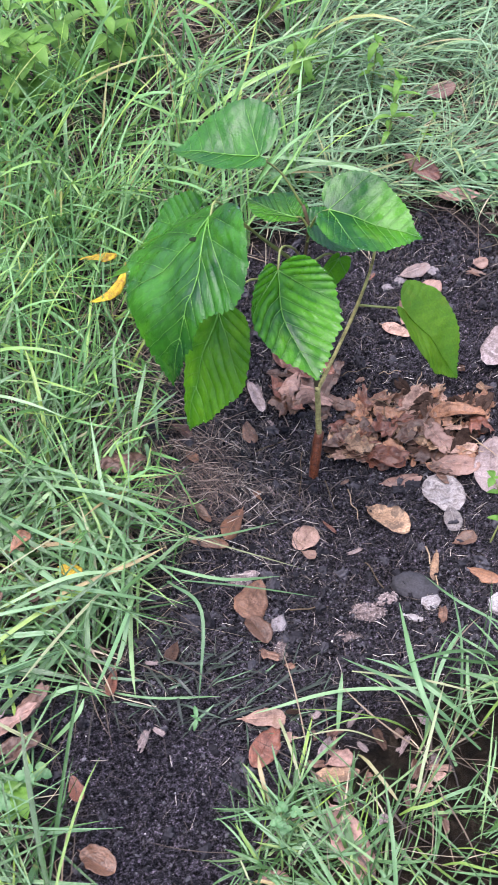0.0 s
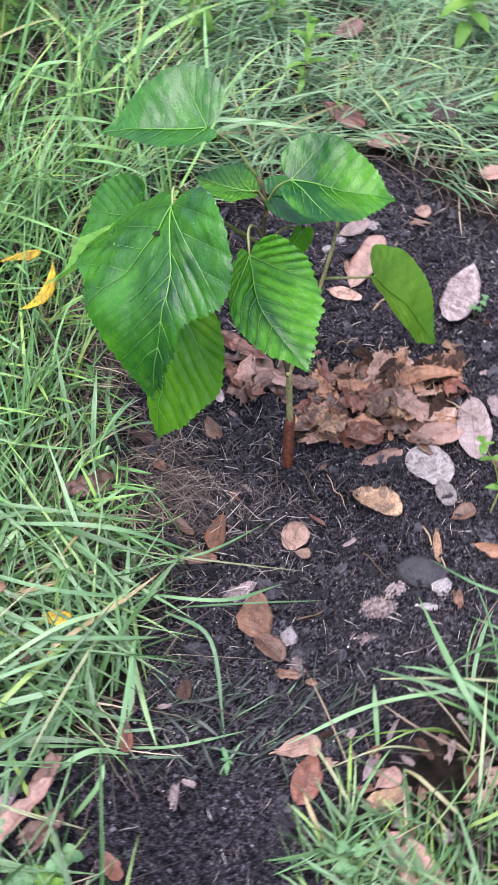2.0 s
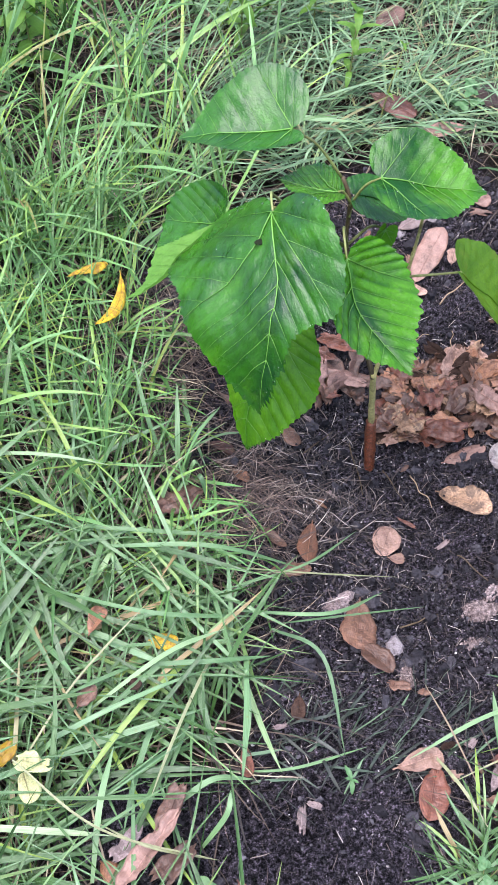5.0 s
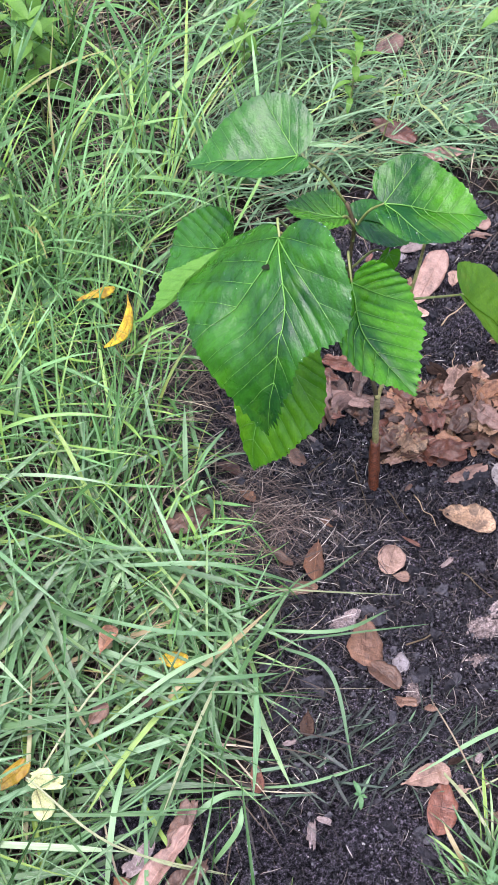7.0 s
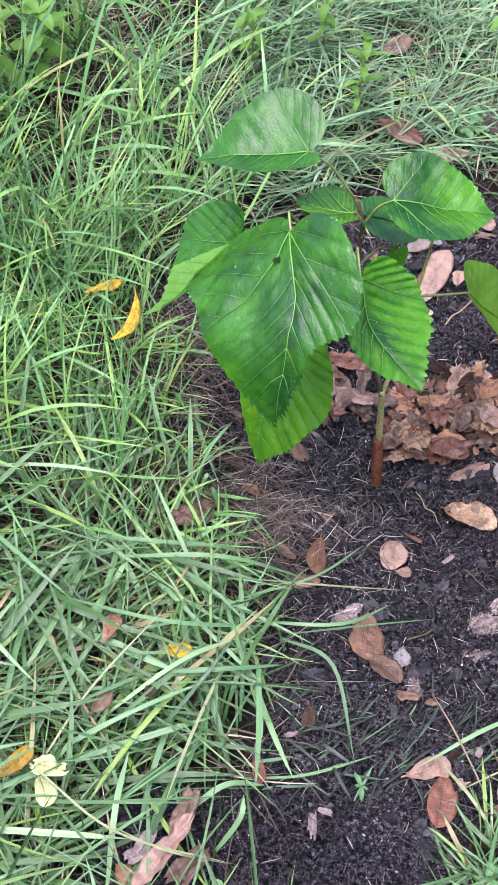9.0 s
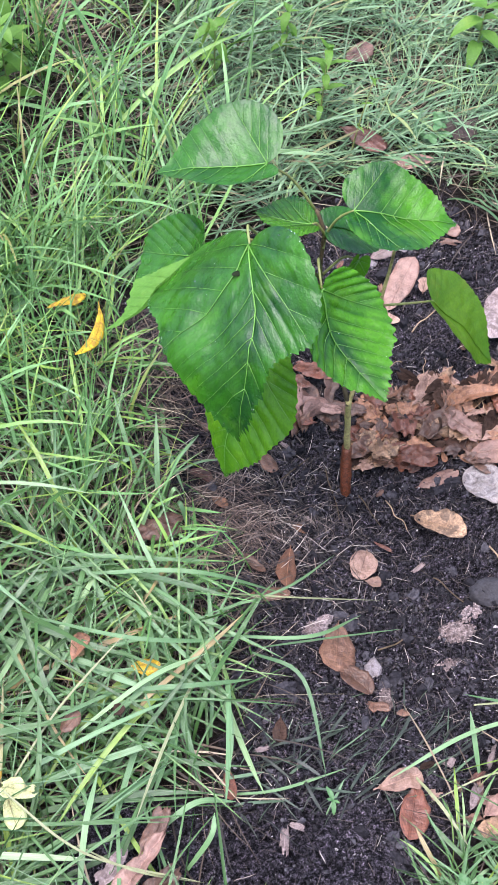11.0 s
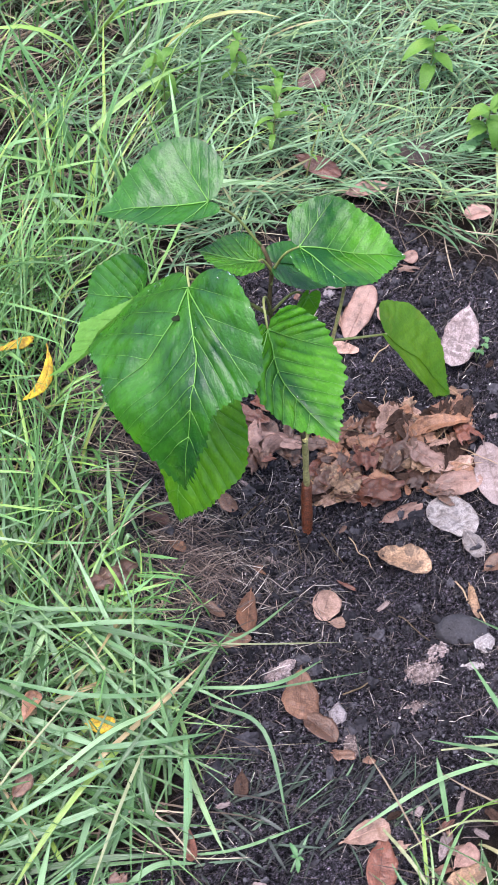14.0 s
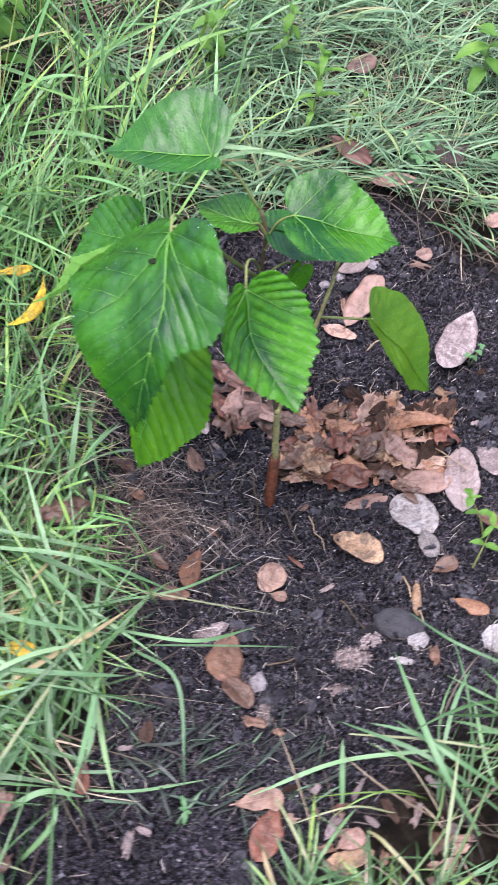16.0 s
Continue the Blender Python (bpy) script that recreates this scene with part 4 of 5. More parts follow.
for i in range(14):
    x, y, t, q = rng.uniform(0.19, 0.37), rng.uniform(0.90, 1.08), rng.uniform(0, 6.28), rng.uniform(0.012, 0.03)
    stick("twig", ((x - q * math.cos(t), y - q * math.sin(t)), (x + q * math.cos(t), y + q * math.sin(t))), 0.0007, rng.choice([TWIG_TAN, BARK_DARK]), "thin dry stalk lying over dead leaves", 30 + i).location.z += 0.012
stick("twig", ((0.105, 0.410), (0.150, 0.385)), 0.0026, ROT, "dark stick among litter", 11)
stick("twig", ((-0.30, 1.80), (-0.12, 1.88)), 0.0045, ROT, "fallen dark twig in the far grass", 12)
stick("twig", ((-0.13, 1.72), (0.01, 1.78)), 0.0035, BARK_DARK, "fallen dark twig in the far grass", 13, 0.006).location.z += 0.03
stick("twig", ((-0.14, 1.86), (0.02, 1.93)), 0.0030, TWIG_TAN, "fallen pale twig on bare earth in far grass", 14, 0.006)
stick("twig", ((-0.05, 1.80), (-0.09, 1.95)), 0.0022, BARK_DARK, "fallen dark twig in the far grass", 15, 0.006)


# ---- grass ----
def strips(rng, x, y, up, heading, rise, droop, length, width, drift, floor, seg=8):
    """Blades as channelled strips. All arrays: root, first rise and later droop in radians, drift of heading, least height over the ground."""
    n = len(x)
    s = np.linspace(0, 1, seg + 1)
    ang = rise[:, None] - (rise + droop)[:, None] * s[None] ** 1.25
    head = heading[:, None] + drift[:, None] * s[None]
    step = (length / seg)[:, None]
    dx, dy, dz = np.cos(ang) * np.cos(head) * step, np.cos(ang) * np.sin(head) * step, np.sin(ang) * step
    px = np.concatenate([x[:, None], x[:, None] + np.cumsum(dx[:, :-1], 1)], 1)
    py = np.concatenate([y[:, None], y[:, None] + np.cumsum(dy[:, :-1], 1)], 1)
    pz = np.concatenate([up[:, None] + 0 * x[:, None], up[:, None] + np.cumsum(dz[:, :-1], 1)], 1)
    low = lie(px, py) + floor[:, None] * np.minimum(1, s[None] * 4) + 0.002
    pz = np.maximum(pz, low)
    pz[:, 0] = lie(x, y) - 0.004
    prof = np.minimum(1, 0.6 + 1.6 * s) * np.clip((1 - s) * 3.6, 0.03, 1) ** 0.7
    half = 0.5 * width[:, None] * prof[None]
    tw = rng.uniform(-0.9, 0.9, n)[:, None] + rng.uniform(-0.8, 0.8, n)[:, None] * s[None]
    sx, sy, sz = -np.sin(head) * np.cos(tw), np.cos(head) * np.cos(tw), np.sin(tw)
    keel = 0.22 * half
    V = np.empty((n, seg + 1, 3, 3))
    for c, (k, drop) in enumerate(((-1, 0), (0, 1), (1, 0))):
        V[:, :, c, 0] = px + k * half * sx
        V[:, :, c, 1] = py + k * half * sy
        V[:, :, c, 2] = pz + k * half * sz - drop * keel
    base = (np.arange(n) * (seg + 1) * 3)[:, None, None]
    k = base + (np.arange(seg) * 3)[None, :, None] + np.arange(2)[None, None, :]
    F = np.stack([k, k + 1, k + 4, k + 3], -1).reshape(-1, 4)
    u = rng.uniform(0, 40, n)
    UV = np.empty((n, seg + 1, 3, 2))
    UV[..., 0] = u[:, None, None] + np.array([0, 0.5, 1])[None, None]
    UV[..., 1] = (u * 1.7)[:, None, None] + (s[None] * length[:, None] * 20)[..., None]
    return V.reshape(-1, 3), F, UV.reshape(-1, 2)


def blades(name, mat, label, category, *args, **kw):
    V, F, UV = strips(*args, **kw)
    me = bpy.data.meshes.new(name)
    me.vertices.add(len(V))
    me.vertices.foreach_set("co", V.astype(np.float32).ravel())
    me.loops.add(F.size)
    me.loops.foreach_set("vertex_index", F.astype(np.int32).ravel())
    me.polygons.add(len(F))
    me.polygons.foreach_set("loop_start", np.arange(0, F.size, 4, dtype=np.int32))
    me.polygons.foreach_set("use_smooth", np.ones(len(F), bool))
    me.update(calc_edges=True)
    me.uv_layers.new(name="UVMap").uv.foreach_set("vector", UV[F.ravel()].astype(np.float32).ravel())
    me.materials.append(mat)
    return tagged(new(name, me), label, category, kind="stuff")


def sown(rng, count, box, keep, tuft):
    """Roots within a box, thinned by keep(x, y), in tufts; and the tuft of each."""
    X, Y = np.empty(0), np.empty(0)
    while len(X) * tuft < count:
        x, y = rng.uniform(box[0], box[1], count), rng.uniform(box[2], box[3], count)
        k = keep(x, y) > rng.random(count)
        X, Y = np.concatenate([X, x[k]]), np.concatenate([Y, y[k]])
    of = np.repeat(np.arange(count // tuft + 1), tuft)[:count]
    g = rng.normal(0, 0.012 if tuft == 1 else 0.007, (2, count))
    return X[of] + g[0], Y[of] + g[1], of


def wave(x, y, f, seed):
    return 0.5 + 0.25 * (np.sin(x * f + seed) * np.cos(y * f * 1.3 + 2 * seed) + np.sin((x + y) * f * 0.7 + 3 * seed) + 0.0)


lawn_side = lambda x, y: 1.0 * (edge_distance(x, y) < -0.005)
soft = lambda v, a, b: np.clip((v - a) / (b - a), 0, 1)


def lawn(name, mat, label, seed, count, box, keep, length, width, rise, droop, heading, spread, drift, floor, reach=0.02, tuft=1):
    rng = np.random.default_rng(seed)
    x, y, of = sown(rng, count, box, keep, tuft)
    n = len(x)
    h = heading(x, y) + rng.normal(0, spread, n)[of] + rng.normal(0, 0.6, n) * (tuft > 1)
    size = rng.uniform(0.75, 1.25, n) * 0.5 * sum(length)
    for turn in range(6):
        over = np.max([edge_distance(x + k * size * np.cos(h), y + k * size * np.sin(h)) for k in (0.3, 0.5, 0.85)], 0) > reach
        h = np.where(over, h + rng.normal(0, 1.3, n), h)
    k = np.max([edge_distance(x + k * size * np.cos(h), y + k * size * np.sin(h)) for k in (0.3, 0.5, 0.85)], 0) <= reach
    x, y, h, size = x[k], y[k], h[k], size[k]
    n = len(x)
    return blades(name, mat, label, "grass", rng, x, y, lie(x, y), h, rng.uniform(*rise, n), rng.uniform(*droop, n), size,
                  width[0] + (width[1] - width[0]) * rng.random(n) ** 1.7, rng.normal(0, drift, n), rng.uniform(*floor, n))


# broad blades lying criss-cross, near and to one side of the bed
lawn("broad_grass", GRASS_BROAD, "broad flattened light green grass blades lying criss-cross", 21, 1330, (-0.62, 0.02, 0.22, 0.98),
     lambda x, y: lawn_side(x, y) * (1 - soft(y, 0.86, 1.0)) * (0.3 + 0.7 * (wave(x, y, 52, 4.1) > 0.46)), (0.12, 0.28), (0.0016, 0.0070), (0.04, 0.60), (-0.2, 0.2),
     lambda x, y: 0.0 + 0 * x, 1.3, 0.28, (0.002, 0.060), 0.035, 5)
# grass in the middle distance beside the hollow
lawn("mixed_grass", GRASS_TALL, "mixed green grass with bent blades beside the hollow", 22, 1600, (-0.72, 0.02, 0.84, 1.35),
     lambda x, y: lawn_side(x, y) * soft(y, 0.82, 0.92) * (0.3 + 0.7 * (wave(x, y, 46, 1.9) > 0.46)), (0.10, 0.26), (0.0012, 0.0050), (0.3, 1.40), (-0.8, 0.3),
     lambda x, y: 0.2 + 0 * x, 1.8, 0.35, (0.003, 0.035), 0.02, 6)
# tall grass behind
lawn("tall_grass", GRASS_TALL, "tall fresh green grass standing loosely", 43, 2500, (-0.95, 0.30, 1.25, 2.5),
     lambda x, y: lawn_side(x, y) * (1 - soft(x, -0.12, 0.16)) * (0.3 + 0.7 * (wave(x, y, 34, 0.7) > 0.46)) * (1 - 0.92 * np.exp(-((x + 0.10) / 0.10) ** 2 - ((y - 1.88) / 0.12) ** 2)), (0.16, 0.34), (0.0018, 0.0074), (0.6, 1.5), (-1.0, 0.3),
     lambda x, y: 0.3 + 0 * x, 1.8, 0.3, (0.003, 0.03), 0.02, 8)
# short fine grass flattened beyond the bed
lawn("fine_grass", GRASS_FINE, "fine flattened blue-green grass beyond the bed", 24, 9000, (-0.15, 1.35, 1.05, 2.8),
     lambda x, y: lawn_side(x, y) * soft(x, -0.12, 0.12) * (1 - soft(x, 0.85, 1.3)) * (1 - soft(y, 2.2, 2.8)) * (0.35 + 0.65 * (wave(x, y, 30, 2.2) > 0.45)), (0.08, 0.20), (0.0012, 0.0042), (0.10, 0.8), (-0.4, 0.3),
     lambda x, y: -0.9 + 1.2 * wave(x, y, 9, 1.0), 0.9, 0.4, (0.003, 0.03), 0.02, 6)
# the clump at the bed's near corner
lawn("clump_grass", GRASS_BROAD, "thick clump of broad grass at the bed's corner", 25, 235, (0.06, 0.62, 0.20, 0.60),
     lambda x, y: lawn_side(x, y) * (0.03 + 0.97 * soft(x - 0.4 * (y - 0.3), 0.12, 0.22)), (0.09, 0.23), (0.0014, 0.0054), (0.2, 1.1), (-0.2, 0.5),
     lambda x, y: 1.9 + 0 * x, 0.8, 0.5, (0.003, 0.035), 0.06, 5)
# sparse blades and pale straw hanging over the hollow's rim
lawn("rim_grass", GRASS_TALL, "sparse bent grass hanging over the hollow's rim", 33, 190, (-0.19, -0.03, 0.74, 1.16),
     lambda x, y: np.exp(-(edge_distance(x, y) / 0.045) ** 2), (0.07, 0.17), (0.0014, 0.0048), (0.3, 1.2), (-0.6, 0.3),
     lambda x, y: -0.7 + 0 * x, 1.1, 0.4, (0.002, 0.02), 0.09)
lawn("rim_straw", STRAW, "pale straw hanging over the hollow's rim", 34, 420, (-0.19, -0.03, 0.74, 1.16),
     lambda x, y: np.exp(-(edge_distance(x, y) / 0.05) ** 2), (0.04, 0.13), (0.0008, 0.0022), (0.0, 0.8), (-0.3, 0.3),
     lambda x, y: -0.7 + 0 * x, 1.3, 0.4, (0.002, 0.02), 0.10)
# low mats of short blades at the near rim
lawn("mat_grass", GRASS_BROAD, "low mat of short fresh grass at the bed's near rim", 31, 430, (0.0, 0.50, 0.18, 0.46),
     lambda x, y: lawn_side(x, y) * (1 - 0.85 * soft(y, 0.37, 0.43)) * (0.55 + 0.45 * (wave(x, y, 30, 2.0) > 0.5)), (0.04, 0.11), (0.0014, 0.0044), (0.0, 0.5), (-0.1, 0.3),
     lambda x, y: -0.8 + 0 * x, 1.2, 0.3, (0.002, 0.025), 0.035)
lawn("mat_grass", GRASS_BROAD, "low mat of short fresh grass beside raked soil", 37, 190, (0.03, 0.17, 0.26, 0.415),
     lambda x, y: 1.0 * (edge_distance(x, y) < 0.01), (0.035, 0.10), (0.0014, 0.0050), (0.0, 0.6), (-0.1, 0.3),
     lambda x, y: 2.2 + 0 * x, 1.3, 0.3, (0.002, 0.025), 0.05, 4)
# the lawn that goes on around
lawn("lawn_grass", GRASS_TALL, "green lawn grass going on around the place", 26, 16000, (-2.6, 3.0, -1.2, 4.2),
     lambda x, y: ((x < -0.55) | (x > 0.75) | (y < 0.05) | (y > 2.3)) * lawn_side(x, y) * (1 - 0.97 * soft(np.hypot(x - 0.2, y - 1.3), 1.0, 2.6)), (0.12, 0.26), (0.003, 0.007), (0.4, 1.3), (0.1, 0.8),
     lambda x, y: 0 * x, 2.0, 0.6, (0.003, 0.03))
# dead straw under and between the blades
lawn("thatch", STRAW, "dead straw-coloured thatch under the grass", 27, 9500, (-0.6, 0.9, 0.22, 2.0),
     lambda x, y: (edge_distance(x, y) < 0.0) * np.where((x > 0.0) & (y < 0.62), 0.3, 1.0), (0.05, 0.16), (0.0008, 0.0024), (0.0, 0.4), (-0.2, 0.3),
     lambda x, y: 0 * x, 2.2, 0.5, (0.001, 0.016), 9.0)
# fine dead roots and straw on the soil at the hollow's rim
lawn("dry_straw", RED_STRAW, "matted fine reddish straw on the soil", 28, 1000, (-0.15, 0.06, 0.77, 1.22),
     lambda x, y: np.exp(-((x + 0.05) / 0.05) ** 2 - ((y - 0.87) / 0.07) ** 2) + 0.7 * np.exp(-((x + 0.09) / 0.05) ** 2 - ((y - 1.1) / 0.09) ** 2),
     (0.02, 0.07), (0.0005, 0.0011), (0.0, 0.3), (0.0, 0.3), lambda x, y: -0.7 + 0 * x, 1.0, 0.2, (0.001, 0.006), 9.0)
lawn("root_hairs", ROOT, "short fibres and straw bits strewn over black soil", 29, 5600, (-0.15, 0.60, 0.25, 1.32),
     lambda x, y: 1.0 * (edge_distance(x, y) > 0.0) * (1 - 0.75 * inside(x, y, RAKED)), (0.006, 0.032), (0.0003, 0.0009), (0.0, 0.25), (0.0, 0.3), lambda x, y: 0 * x, 2.5, 0.3, (0.0005, 0.004), 9.0)
lawn("root_hairs", ROOT, "pale straw bits scattered on soil by the stem", 39, 620, (-0.10, 0.16, 0.70, 1.0),
     lambda x, y: (edge_distance(x, y) > 0.0) * np.exp(-((x - 0.02) / 0.075) ** 2 - ((y - 0.85) / 0.09) ** 2), (0.015, 0.055), (0.0005, 0.0013), (0.0, 0.25), (0.0, 0.3), lambda x, y: 0.9 + 0 * x, 1.4, 0.3, (0.001, 0.006), 9.0)
# cut green bits trodden into the soil
lawn("trodden_grass", GRASS_TRODDEN, "flattened grass bits half trodden into soil", 30, 90, (-0.12, 0.12, 0.47, 0.58),
     lambda x, y: 1.0 * (edge_distance(x, y) > 0.0), (0.015, 0.05), (0.0008, 0.0026), (0.0, 0.05), (0.0, 0.2), lambda x, y: 0.55 + 0 * x, 0.45, 0.2, (0.001, 0.006), 9.0)

lawn("trodden_grass", GRASS_TRODDEN, "dark wet blades pressed flat into the soil", 35, 30, (-0.05, 0.10, 0.47, 0.56),
     lambda x, y: 1.0 * (edge_distance(x, y) > 0.0), (0.025, 0.065), (0.0012, 0.0038), (0.0, 0.08), (0.0, 0.2), lambda x, y: 0.5 + 0 * x, 0.22, 0.15, (0.001, 0.005), 9.0)
lawn("trodden_grass", GRASS_TRODDEN, "dark wet blades hanging over the rim onto soil", 36, 26, (-0.15, -0.04, 0.48, 0.64),
     lambda x, y: 1.0 * (edge_distance(x, y) > -0.03), (0.025, 0.07), (0.0012, 0.0038), (0.0, 0.12), (0.0, 0.2), lambda x, y: -0.7 + 0 * x, 0.6, 0.2, (0.002, 0.014), 9.0)


# ---- single long blades that reach over the soil ----
def tuft(label, base):
    ob = tagged(new("grass_tuft"), label, "grass", "tufts at the bed's rim")
    ob.location = base
    bpy.context.view_layer.update()
    return ob


def blade_on(thing, points, width, mat):
    line, verts, faces, uvs = spline(points, 15), [], [], []
    for i, p in enumerate(line):
        ahead = (line[min(i + 1, 14)] - line[max(i - 1, 0)]).normalized()
        side = ahead.cross(Vector((0, 0, 1))).normalized()
        side = (side + Vector((0, 0, 0.25 * math.sin(i * 0.35 + points[0][0] * 40)))).normalized()
        s = i / 14
        w = 0.5 * width * min(1, 0.6 + 1.5 * s) * max(0.03, min(1, (1 - s) * 3.4)) ** 0.7
        verts += [p - side * w, p - Vector((0, 0, 0.2 * w)), p + side * w]
    for i in range(14):
        for c in range(2):
            faces.append((i * 3 + c, i * 3 + c + 1, i * 3 + c + 4, i * 3 + c + 3))
    uv = [(points[0][0] * 90 + (q % 3) * 0.5, points[0][1] * 90 + q // 3 * 0.25) for f in faces for q in f]
    ob = mesh_object("blade", verts, faces, mat, thing, uvs=uv)
    ob.location = -thing.location


near_tuft = tuft("long arching grass blades reaching over the soil", (-0.15, 0.70, float(lie(-0.15, 0.70))))
corner_tuft = tuft("broad grass blades rising at the bed's corner", (0.26, 0.46, float(lie(0.26, 0.46))))
fresh, dry = GRASS_SINGLE, STALK
g = lambda points, width, mat: blade_on(near_tuft, points, width * (0.74 if mat is GRASS_SINGLE else 0.6), mat)
r = lambda points, width, mat: blade_on(corner_tuft, points, width * (0.74 if mat is GRASS_SINGLE else 0.6), mat)
g([(-0.118, 0.746, 0.052), (-0.015, 0.714, 0.051), (0.105, 0.715, -0.015)], 0.0032, dry)
g([(-0.101, 0.682, 0.061), (-0.006, 0.656, 0.065), (0.069, 0.688, 0.016)], 0.0056, fresh)
g([(-0.054, 0.662, 0.050), (0.029, 0.658, 0.042), (0.116, 0.668, -0.001)], 0.0032, fresh)
g([(-0.070, 0.653, 0.064), (-0.028, 0.605, 0.080), (-0.028, 0.510, 0.051)], 0.0056, fresh)
g([(-0.226, 0.778, 0.081), (-0.113, 0.746, 0.095), (-0.009, 0.729, 0.027)], 0.0072, fresh)
g([(-0.100, 0.714, 0.052), (-0.012, 0.726, 0.048), (0.067, 0.780, -0.004)], 0.0040, fresh)
g([(-0.110, 0.601, 0.098), (-0.115, 0.565, 0.083), (-0.124, 0.534, 0.068)], 0.0072, fresh)
g([(-0.207, 0.488, 0.082), (-0.165, 0.503, 0.093), (-0.126, 0.499, 0.078)], 0.0080, fresh)
g([(-0.187, 0.449, 0.069), (-0.159, 0.467, 0.098), (-0.151, 0.486, 0.105)], 0.0072, fresh)
g([(-0.144, 0.516, 0.059), (-0.083, 0.505, 0.062), (-0.004, 0.514, 0.047)], 0.0040, fresh)
g([(-0.291, 0.438, 0.081), (-0.272, 0.501, 0.103), (-0.251, 0.553, 0.099)], 0.0080, fresh)
g([(-0.287, 0.734, 0.089), (-0.188, 0.674, 0.114), (-0.079, 0.669, 0.064)], 0.0064, fresh)
g([(-0.197, 0.627, 0.097), (-0.141, 0.613, 0.109), (-0.080, 0.616, 0.082)], 0.0080, fresh)
g([(-0.272, 0.599, 0.082), (-0.184, 0.632, 0.107), (-0.121, 0.651, 0.092)], 0.0064, fresh)
g([(-0.345, 0.558, 0.079), (-0.278, 0.620, 0.110), (-0.192, 0.684, 0.123)], 0.0040, dry)
g([(-0.282, 0.490, 0.094), (-0.235, 0.450, 0.115), (-0.176, 0.435, 0.072)], 0.0032, dry)
g([(-0.088, 1.048, -0.002), (-0.101, 0.954, 0.043), (-0.093, 0.883, 0.034)], 0.0080, fresh)
g([(-0.151, 0.884, 0.050), (-0.073, 0.927, 0.025), (-0.032, 0.943, -0.001)], 0.0048, fresh)
r([(0.253, 0.428, 0.067), (0.214, 0.502, 0.107), (0.205, 0.622, 0.074)], 0.0088, fresh)
r([(0.282, 0.447, 0.066), (0.210, 0.500, 0.097), (0.135, 0.556, 0.063)], 0.0064, fresh)
r([(0.215, 0.510, 0.085), (0.127, 0.514, 0.064), (0.034, 0.492, 0.051)], 0.0064, fresh)
r([(0.330, 0.610, 0.047), (0.279, 0.640, 0.049), (0.251, 0.695, 0.010)], 0.0048, fresh)
r([(0.315, 0.563, 0.054), (0.288, 0.580, 0.056), (0.268, 0.607, 0.035)], 0.0040, fresh)
r([(0.129, 0.479, 0.038), (0.131, 0.507, 0.056), (0.134, 0.535, 0.068)], 0.0072, fresh)
r([(0.285, 0.468, 0.072), (0.232, 0.498, 0.100), (0.191, 0.548, 0.074)], 0.0064, fresh)
r([(0.279, 0.557, 0.070), (0.272, 0.500, 0.083), (0.280, 0.468, 0.071)], 0.0056, fresh)
r([(0.148, 0.548, 0.044), (0.219, 0.522, 0.082), (0.291, 0.503, 0.084)], 0.0048, dry)
r([(0.179, 0.463, 0.046), (0.130, 0.468, 0.066), (0.063, 0.459, 0.051)], 0.0032, dry)
r([(0.059, 0.500, 0.038), (0.072, 0.452, 0.063), (0.086, 0.404, 0.063)], 0.0056, dry)

far_tuft = tuft("broad pale grass blade lying behind the sapling", (0.05, 1.437, float(lie(0.05, 1.437))))
blade_on(far_tuft, [(0.045, 1.438, 0.056), (0.140, 1.424, 0.060), (0.250, 1.409, 0.044)], 0.0090, fresh)
blade_on(far_tuft, [(0.050, 1.440, 0.050), (0.160, 1.452, 0.058), (0.260, 1.470, 0.040)], 0.0040, fresh)
for a, b, c, w in (((-0.128, 0.872), (-0.122, 0.900), (-0.110, 0.960), 0.0062), ((-0.122, 0.866), (-0.108, 0.870), (-0.092, 0.872), 0.0054), ((-0.135, 0.880), (-0.150, 0.930), (-0.155, 0.990), 0.0050),
                   ((-0.118, 0.860), (-0.106, 0.850), (-0.098, 0.815), 0.0052), ((-0.130, 0.862), (-0.140, 0.850), (-0.165, 0.820), 0.0056), ((-0.124, 0.876), (-0.100, 0.905), (-0.066, 0.925), 0.0044)):
    blade_on(near_tuft, [(*a, float(lie(*a))), (*b, float(lie(*b)) + 0.060), (*c, float(lie(*c)) + 0.085 * (c[1] > 0.9) + 0.012)], w, fresh)
blade_on(near_tuft, [(-0.344, 0.553, 0.122), (-0.275, 0.473, 0.124), (-0.174, 0.429, 0.094)], 0.0024, dry)


# ---- weeds ----
def weed_leaf(parent, at, heading, rise, length, width, mat, droop=0.5):
    """One lance-shaped leaf with a fold along its middle."""
    verts, faces, n = [], [], 9
    for i in range(n + 1):
        s = i / n
        ang = rise - droop * s
        w = 0.5 * width * math.sin(math.pi * min(1, s * 0.96 + 0.04)) ** 0.8 * (1.15 - 0.3 * s)
        p = Vector((math.cos(heading) * math.cos(ang) * s * length, math.sin(heading) * math.cos(ang) * s * length, math.sin(ang) * s * length))
        side = Vector((-math.sin(heading), math.cos(heading), 0))
        for c in (-1, -0.5, 0, 0.5, 1):
            verts.append(at + p + side * (c * w) + Vector((0, 0, abs(c) * w * 0.28 + 0.0015 * noise.noise(Vector((s * 6, c * 2, heading))))))
    for i in range(n):
        for c in range(4):
            k = i * 5 + c
            faces.append((k, k + 1, k + 6, k + 5))
    ob = mesh_object("leaf", verts, faces, mat, parent)
    return ob


